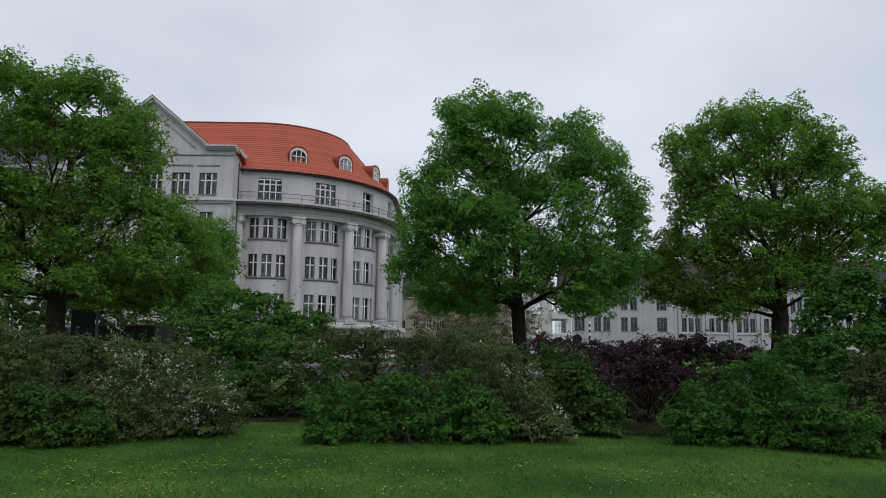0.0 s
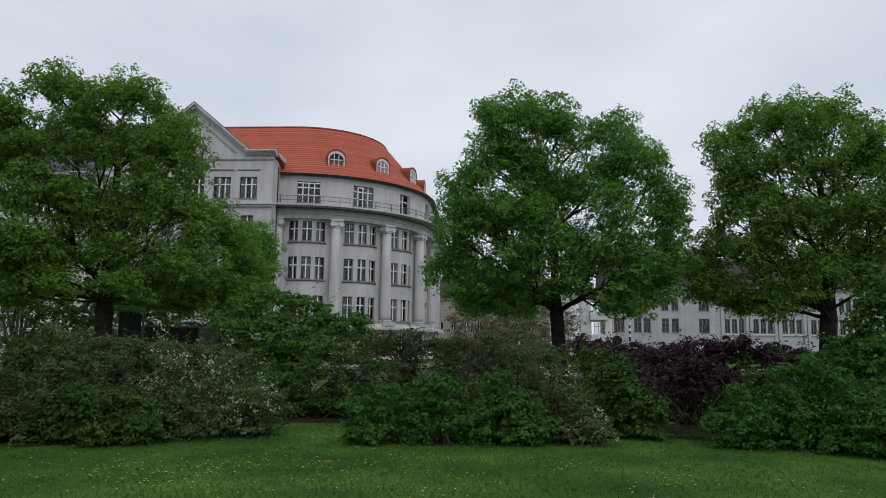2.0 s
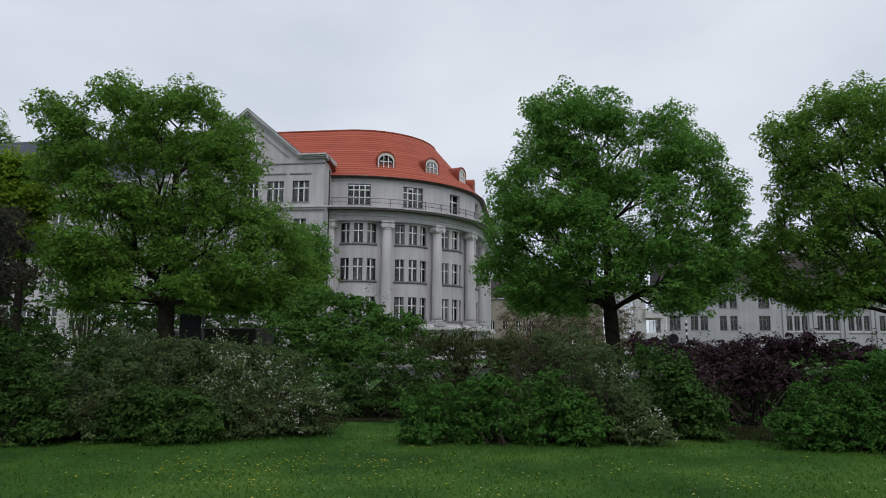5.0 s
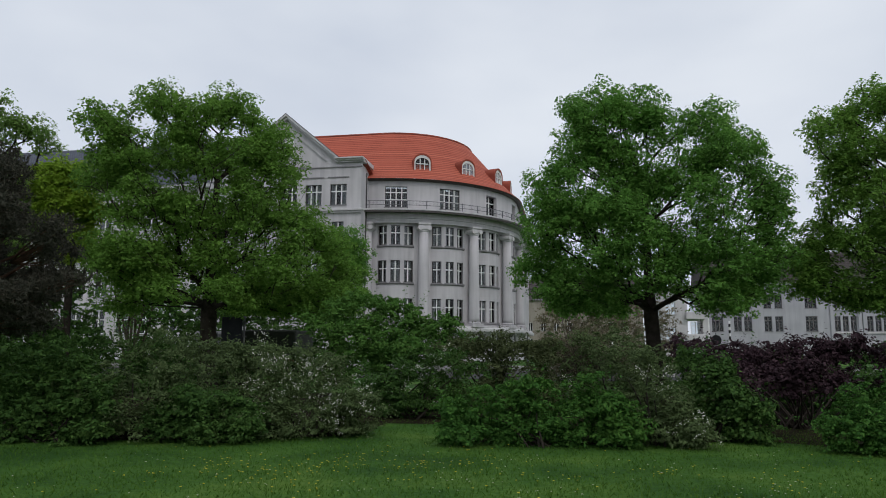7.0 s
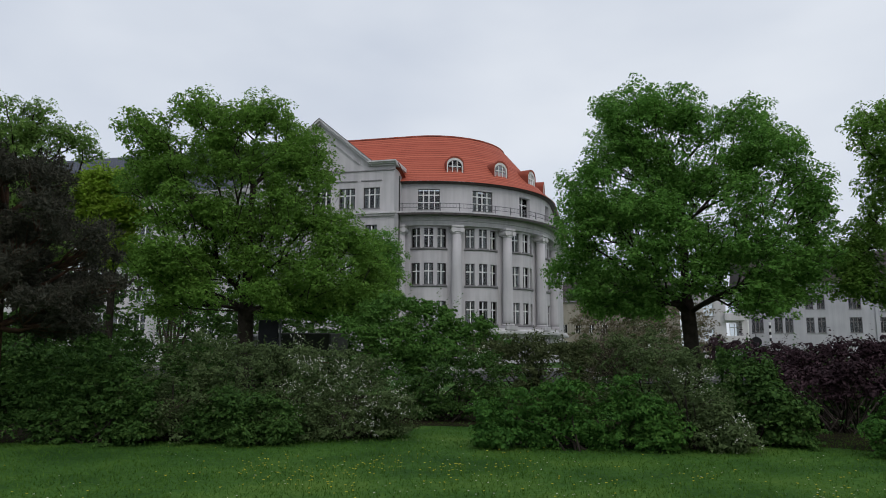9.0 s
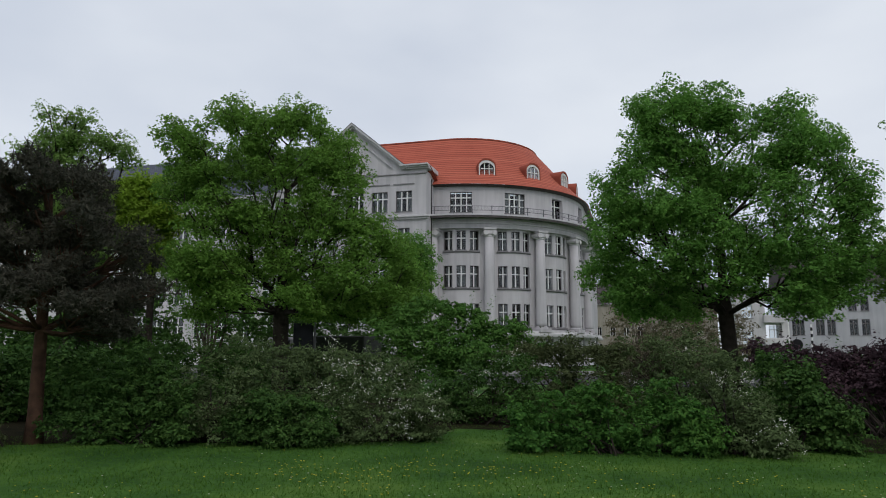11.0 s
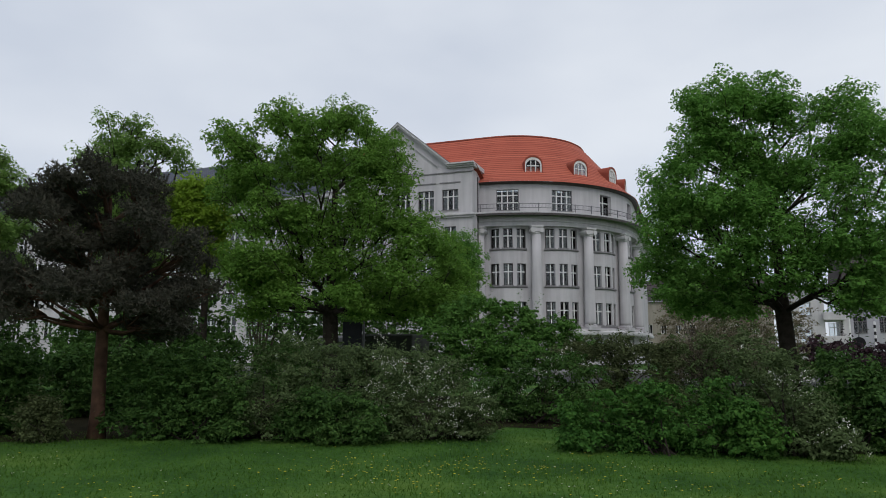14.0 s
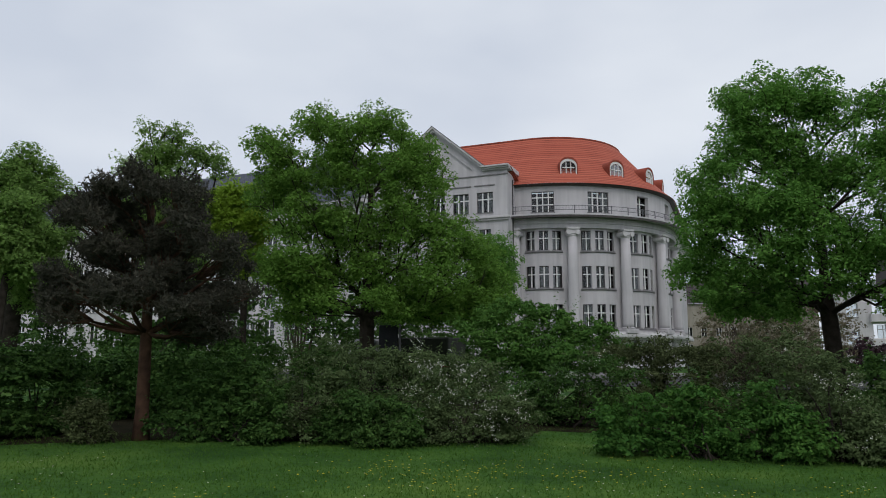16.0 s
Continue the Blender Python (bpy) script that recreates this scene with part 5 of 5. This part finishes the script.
shrub("purple_shrub", "dark purple-leaved shrub spreading over bare ground", 48, [
    (15.3, 17.2, 1.32, 1.71, 0.62), (10.0, 17.6, 1.48, 1.05, 0.42), (22.4, 17.6, 1.36, 0.85, 0.55), (13.4, 14.4, 1.05, 0.8, 0.34), (16.6, 14.4, 1.05, 0.8, 0.34), (17.0, 16.8, 0.85, 1.05, 0.45), (19.6, 17.4, 1.55, 0.8, 0.45)],
    LEAF_PURPLE, 482, 62, 0.075, twigs=40, ground=False, near=0.96)
shrub("shrub", "broad bright green shrub on the lawn's edge", 49, [
    (24.6, 13.6, 0.6, 1.2, 0.8), (24.1, 13.9, 1.1, 0.75, 0.45), (21.6, 13.5, 0.6, 0.8, 0.6), (27.0, 13.6, 0.7, 0.8, 0.66), (19.4, 13.2, 0.3, 0.65, 0.5), (29.4, 13.2, 0.4, 0.75, 0.54)], LEAF_GREEN, 600, 69, 0.06, 0.2, near=0.96)
shrub("shrub", "tall green shrub under the trees", 50, [(29.4, 18.2, 2.3, 0.9, 0.85), (32.0, 18.2, 2.5, 1.3, 1.0), (30.6, 17.6, 1.45, 1.4, 0.9), (34.6, 18.2, 2.1, 1.3, 1.3), (27.4, 18.6, 1.3, 1.1, 0.8)], LEAF_GREEN, 640, 50, 0.11, 0.26, ground=False)
shrub("shrub", "brownish shrub at the lawn's edge", 51, [(32.4, 14.3, 0.93, 0.65, 0.84)], LEAF_BROWN, 160, 50, 0.065, near=0.95)
shrub("shrub", "light green broad-leaved shrub rising behind the front row", 52, [
    (-17.2, 21.4, 2.7, 1.2, 0.6), (-14.4, 21.0, 2.4, 1.2, 0.6), (-12.2, 21.0, 2.0, 1.0, 0.55), (-19.6, 21.4, 2.1, 1.1, 0.6), (-11.0, 21.0, 2.05, 1.1, 0.55), (-9.2, 20.8, 1.55, 0.9, 0.5), (-17.4, 21.0, 1.7, 1.4, 0.7), (-13.0, 20.6, 1.4, 1.3, 0.6), (-10.6, 20.8, 1.2, 0.9, 0.5), (-15.2, 20.6, 1.2, 1.5, 0.7), (-19.5, 21.2, 1.0, 0.9, 0.7)], LEAF_FRESH, 640, 60, 0.10, 0.28, ground=False)
shrub("spirea_shrub", "green shrub with white blossom behind the gap", 53, [(-10.1, 16.7, 0.99, 1.05, 0.72), (-12.8, 17.0, 0.75, 0.85, 0.62), (-15.0, 17.4, 0.6, 0.8, 0.55)], LEAF_DARK, 321, 57, 0.07, flowers=44, near=0.93)
shrub("shrub", "dull grey-green shrub before the street", 54, [(-28.9, 17.7, 1.33, 1.3, 0.6), (-26.0, 17.7, 1.2, 0.9, 0.54), (-22.8, 18.2, 1.25, 1.0, 0.5)], LEAF_GREY, 321, 57, 0.07, near=0.97)
shrub("shrub", "dark green shrub beside the pine", 55, [(-41.8, 16.6, 0.8, 1.25, 1.02), (-38.3, 16.4, 0.9, 0.82, 0.66), (-37.0, 15.6, 0.45, 0.7, 0.5)], LEAF_DARK, 425, 63, 0.073, near=0.85)
shrub("shrub", "grey-green twiggy shrub at the lawn's edge", 56, [(-33.6, 15.2, 0.8, 1.0, 1.08), (-31.6, 15.3, 1.42, 0.8, 0.6), (-29.0, 15.6, 1.0, 0.8, 0.6), (-36.2, 15.8, 0.6, 0.9, 0.75), (-38.6, 17.0, 0.6, 0.9, 0.7)], LEAF_GREY, 321, 57, 0.06, twigs=30, near=0.87)
shrub("shrub", "large dark green shrub behind the pine", 57, [(-52.6, 18.6, 0.8, 1.29, 1.05), (-54.1, 18.6, 1.35, 0.85, 0.67), (-51.0, 18.8, 1.1, 0.75, 0.5)], LEAF_DARK, 425, 63, 0.077, near=0.85)
shrub("shrub", "small grey shrub beside the pine trunk", 58, [(-49.6, 16.6, 0.32, 0.56, 0.46)], LEAF_BROWN, 131, 50, 0.055, near=0.86)
shrub("shrub", "dark green shrub in the shade behind the pine", 59, [(-46.0, 20.8, 1.06, 1.37, 0.95), (-48.7, 20.8, 0.92, 0.95, 0.92), (-43.5, 20.8, 1.0, 1.2, 0.85)], LEAF_DARK, 350, 57, 0.1, 0.28, near=0.9)
shrub("shrub", "dark green shrub at the lawn's end", 60, [(-57.2, 17.8, 0.84, 1.05, 1.05)], LEAF_DARK, 190, 57, 0.09, near=0.85)
shrub("shrub", "half-bare yellowish shrub by the street", 61, [(-0.1, 42, 2.6, 1.9, 1.9)], LEAF_BROWN, 111, 27, 0.11, 0.35, twigs=170)
shrub("hedge", "dark green hedge under the trees before the street", 62, [(-47.5 + 3.0 * k, 29.5 + 0.4 * (k % 3), 1.5 + 0.15 * ((k * 7) % 3), 1.2, 1.4) for k in range(4)], LEAF_DARK, 380, 48, 0.17, 0.34)
shrub("hedge", "dark green hedge beyond the street under the trees", 64, [(-32.0 + 2.7 * k, 43.0 + 0.4 * (k % 3), 2.1 + 0.15 * ((k * 7) % 3), 1.7, 2.0) for k in range(6)], LEAF_DARK, 330, 48, 0.22, 0.42)
shrub("hedge", "low dark hedge before the street", 65, [(-32.5 + 2.7 * k, 28.5 + 0.4 * (k % 3), 0.7, 1.0, 0.65) for k in range(6)], LEAF_DARK, 309, 55, 0.12, 0.3)
shrub("hedge", "green hedge along the street beside the trees", 63, [(8.5 + 2.7 * k, 24.5 + 0.4 * (k % 3), 0.85 + 0.1 * ((k * 7) % 3), 0.9, 0.8) for k in range(10)], LEAF_DARK, 380, 48, 0.15, 0.3)
shrub("shrub", "half-bare yellowish shrub beside the round house front", 66, [(2.4, 44, 2.6, 1.9, 1.5), (5.0, 46, 2.4, 1.6, 1.3)], LEAF_BROWN, 146, 33, 0.12, 0.4, twigs=170)

# added foliage: fills the purple shrub's hollow to stand in for deep shade
shrub("shrub", "added dark shrub in place of the shade under the purple one", 67, [(13.5, 19.6, 0.8, 1.1, 0.8), (17.5, 19.6, 0.9, 1.2, 0.8), (21.5, 19.0, 0.95, 1.1, 0.8), (14.4, 16.4, 0.45, 0.75, 0.42), (17.2, 16.4, 0.45, 0.75, 0.42)], LEAF_DARK, 400, 51, 0.09)

shrub("shrub", "bare brown twiggy shrub beside the round house front", 71, [(-1.2, 33, 1.7, 1.0, 1.3), (1.2, 34, 1.8, 1.1, 1.4), (3.6, 34, 1.6, 1.1, 1.2)], LEAF_TAN, 420, 34, 0.075, 0.3, twigs=260)
shrub("understory_tree", "dark leafy young trees before the pale house wing", 68, [(-47.6 + 2.25 * k, 47.0 + 0.7 * (k % 2), 3.3 + 0.35 * ((k * 5) % 3), 1.6, 2.9) for k in range(5)], LEAF_DARK, 560, 42, 0.23, 0.5)
shrub("understory_tree", "dark leafy young trees before the columned house", 69, [(-32.6 + 2.5 * k, 48.0 + 0.7 * (k % 2), 3.2 + 0.3 * ((k * 5) % 3), 1.8, 2.8) for k in range(5)], LEAF_DARK, 560, 42, 0.23, 0.5)
shrub("understory_tree", "dark leafy young trees at the street's far end", 70, [(-59.0 + 2.6 * k, 47.0 + 0.7 * (k % 2), 3.0, 1.9, 2.8) for k in range(4)], LEAF_DARK, 460, 42, 0.24, 0.5)

shrub("understory_tree", "brownish half-leafed young trees between the houses", 72, [(-1.2 + 2.0 * k, 60.0 + 0.8 * (k % 2), 3.0 + 0.4 * ((k * 5) % 3), 1.9, 2.8) for k in range(5)], LEAF_TAN, 520, 40, 0.2, 0.6, twigs=90)

shrub("shrub", "green shrub before the slim many-stemmed tree", 73, [(-38.4, 24, 1.2, 1.2, 1.05), (-35.4, 24, 1.05, 1.2, 0.95), (-32.6, 24, 1.2, 1.1, 1.0)], LEAF_DARK, 320, 50, 0.1, 0.26)

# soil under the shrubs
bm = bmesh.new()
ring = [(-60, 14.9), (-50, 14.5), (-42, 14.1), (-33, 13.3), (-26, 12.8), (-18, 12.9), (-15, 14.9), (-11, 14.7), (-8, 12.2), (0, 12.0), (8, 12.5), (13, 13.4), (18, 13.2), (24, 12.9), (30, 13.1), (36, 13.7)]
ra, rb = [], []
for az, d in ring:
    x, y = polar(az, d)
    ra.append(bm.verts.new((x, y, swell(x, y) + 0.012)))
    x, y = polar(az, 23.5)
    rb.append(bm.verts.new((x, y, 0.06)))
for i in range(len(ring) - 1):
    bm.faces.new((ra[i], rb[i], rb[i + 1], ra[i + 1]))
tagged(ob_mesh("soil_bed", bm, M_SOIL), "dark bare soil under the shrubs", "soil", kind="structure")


# ---- lawn growth ----
def lawn():
    rng = np.random.default_rng(71)
    n = 75000
    az = rng.uniform(-57, 36, n)
    d = 5.6 + (15.5 - 5.6) * rng.random(n) ** 1.1
    x, y = d * np.sin(np.radians(az)), d * np.cos(np.radians(az))
    z = np.array([swell(a, b) for a, b in zip(x, y)])
    root = np.stack([x, y, z - 0.005], 1)
    h = rng.uniform(0.018, 0.05, n)[:, None]
    tip = root + np.concatenate([rng.normal(0, 0.024, (n, 2)), h], 1)
    s = unit(rng.normal(0, 1, (n, 3)) * (1, 1, 0)) * rng.uniform(0.004, 0.009, n)[:, None]
    g = quads("grass", np.stack([root - s, root + s, tip + s * 0.2, tip - s * 0.2], 1), GRASS, None)
    tagged(g, "short mown grass blades over the lawn", "grass", kind="stuff")
    for name, label, mat, count, size, cl, height in (("dandelions", "scattered yellow dandelion heads in the grass", DANDELION, 430, 0.024, 30, 0.07), ("daisies", "scattered small white daisies in the grass", BLOSSOM, 300, 0.018, 30, 0.06)):
        caz, cd = rng.uniform(-55, 34, cl), rng.uniform(7.5, 12.5, cl)
        if mat == DANDELION:
            caz[:18] = rng.choice((-15.4, -25.3, -5.0, -29.6, -10.0, -21.0), 18) + rng.normal(0, 1.5, 18)
            cd[:18] = rng.uniform(9.0, 11.0, 18)
        pick = rng.integers(0, cl, count)
        a = np.where(rng.random(count) < 0.88, caz[pick] + rng.normal(0, 1.6, count), rng.uniform(-56, 35, count))
        q = np.clip(np.where(rng.random(count) < 0.88, cd[pick] + rng.normal(0, 0.35, count), rng.uniform(7, 13, count)), 6.2, 13.2)
        x, y = q * np.sin(np.radians(a)), q * np.cos(np.radians(a))
        z = np.array([swell(u, v) for u, v in zip(x, y)]) + rng.uniform(0.6, 1.0, count) * height
        c = np.stack([x, y, z], 1)
        sz = size * rng.uniform(0.7, 1.3, count)
        heads = []
        for k in range(5):
            ang = 2 * np.pi * k / 5
            way = np.stack([np.cos(ang) * np.ones(count), np.sin(ang) * np.ones(count), 0.35 * np.ones(count)], 1)
            sd = np.stack([-np.sin(ang) * np.ones(count), np.cos(ang) * np.ones(count), np.zeros(count)], 1)
            heads.append(np.stack([c, c + (way * 0.35 + sd * 0.3) * sz[:, None], c + way * 0.6 * sz[:, None], c + (way * 0.35 - sd * 0.3) * sz[:, None]], 1))
        stem = np.stack([c - (0.003, 0, 0), c + (0.003, 0, 0), np.stack([x + 0.003, y, z - height], 1), np.stack([x - 0.003, y, z - height], 1)], 1)
        f = quads(name, np.concatenate(heads), mat, None)
        quads("stalk_growth", stem, GRASS, f)
        tagged(f, label, "flowers", kind="stuff")


lawn()


# ---- street things ----
def truck():
    x, y = polar(-27.6, 35.0)
    t = base("truck", x, y, 0.0)
    tagged(t, "parked dark truck with grey tarpaulin body beyond the shrubs", "truck")
    bm = bmesh.new()
    box(bm, -0.1, 3.4, 0.0, 2.4, 1.05, 2.3, 0.06)
    part("tarpaulin", bm, M_TARP, t, "dark olive tarpaulin")
    bm = bmesh.new()
    box(bm, -0.05, 3.3, 0.15, 2.25, 0.75, 1.03, 0.03)
    part("chassis", bm, M_RUST, t, "dull red chassis frame")
    bm = bmesh.new()
    box(bm, -1.9, -0.35, 0.1, 2.3, 0.6, 2.25, 0.12)
    part("cab", bm, M_ZINC, t, "grey cab")
    bm = bmesh.new()
    box(bm, -1.5, -0.6, 0.085, 0.098, 1.55, 2.2)
    part("cab_window", bm, M_GLASS, t)
    for wx in (-1.2, 1.5, 2.6):
        for wy in (0.05, 2.1):
            w = base("wheel", wx, wy, 0.48)
            w.parent = t
            w.matrix_basis = pose(wx, wy + 0.13, 0.48, 90)
            bm = bmesh.new()
            lathe(bm, [(0.3, -0.13), (0.44, -0.13), (0.48, -0.08), (0.48, 0.08), (0.44, 0.13), (0.3, 0.13)], 20)
            part("tyre", bm, M_RUBBER, w)
            bm = bmesh.new()
            lathe(bm, [(0.29, -0.1), (0.2, -0.06), (0.2, 0.06), (0.29, 0.1)], 16)
            part("rim", bm, M_METAL, w)


truck()


def sign_board():
    x, y = polar(-26.9, 30.0)
    s = base("notice_board", x, y, -0.03)
    tagged(s, "dark back of a street sign board on a grey post", "sign")
    bm = bmesh.new()
    lathe(bm, [(0.05, 0), (0.05, 2.85)], 10, 0.28, 0)
    part("post", bm, M_METAL, s)
    bm = bmesh.new()
    box(bm, -0.72, 0.2, -0.03, 0.03, 1.72, 2.78, 0.02)
    part("panel", bm, M_DARK, s)
    bm = bmesh.new()
    for z in (1.95, 2.5):
        box(bm, -0.6, 0.36, 0.032, 0.07, z, z + 0.06)
    part("bracket", bm, M_METAL, s)


sign_board()


def round_sign():
    x, y = polar(11.0, 45)
    s = base("round_sign", x, y, 0.13)
    tagged(s, "dark back of a round traffic sign on a post", "sign")
    bm = bmesh.new()
    lathe(bm, [(0.035, 0), (0.035, 2.3)], 10)
    part("post", bm, M_METAL, s)
    bm = bmesh.new()
    lathe(bm, [(0.3, -0.012), (0.31, 0.0), (0.3, 0.012)], 24)
    d = part("disc", bm, M_BLACK, s)
    d.matrix_basis = pose(0, -0.05, 1.85, 90)


round_sign()


def striped_pole():
    x, y = polar(12.0, 46)
    s = base("striped_pole", x, y, 0.13)
    tagged(s, "black and white striped marker pole by the street", "pole")
    for k in range(16):
        bm = bmesh.new()
        lathe(bm, [(0.06, 0.19 * k), (0.06, 0.19 * k + 0.188)], 12)
        part("stripe", bm, M_WHITE if k % 2 else M_BLACK, s)


striped_pole()


def traffic_light():
    x, y = polar(-3.5, 46)
    s = base("traffic_light", x, y, 0.13)
    tagged(s, "small traffic signal showing red beside the street", "traffic light")
    bm = bmesh.new()
    lathe(bm, [(0.05, 0), (0.05, 2.2)], 10, 0, 0.15)
    part("post", bm, M_METAL, s)
    bm = bmesh.new()
    box(bm, -0.14, 0.14, -0.12, 0.1, 0.95, 1.85, 0.03)
    part("housing", bm, M_BLACK, s)
    for k, mt in enumerate((M_REDLAMP, M_RUBBER, M_RUBBER)):
        bm = bmesh.new()
        lathe(bm, [(0.075, -0.01), (0.075, 0.01)], 16)
        p = part("lens", bm, mt, s, "lit red lens" if k == 0 else "")
        p.matrix_basis = pose(0, -0.135, 1.68 - 0.28 * k, 90)


traffic_light()
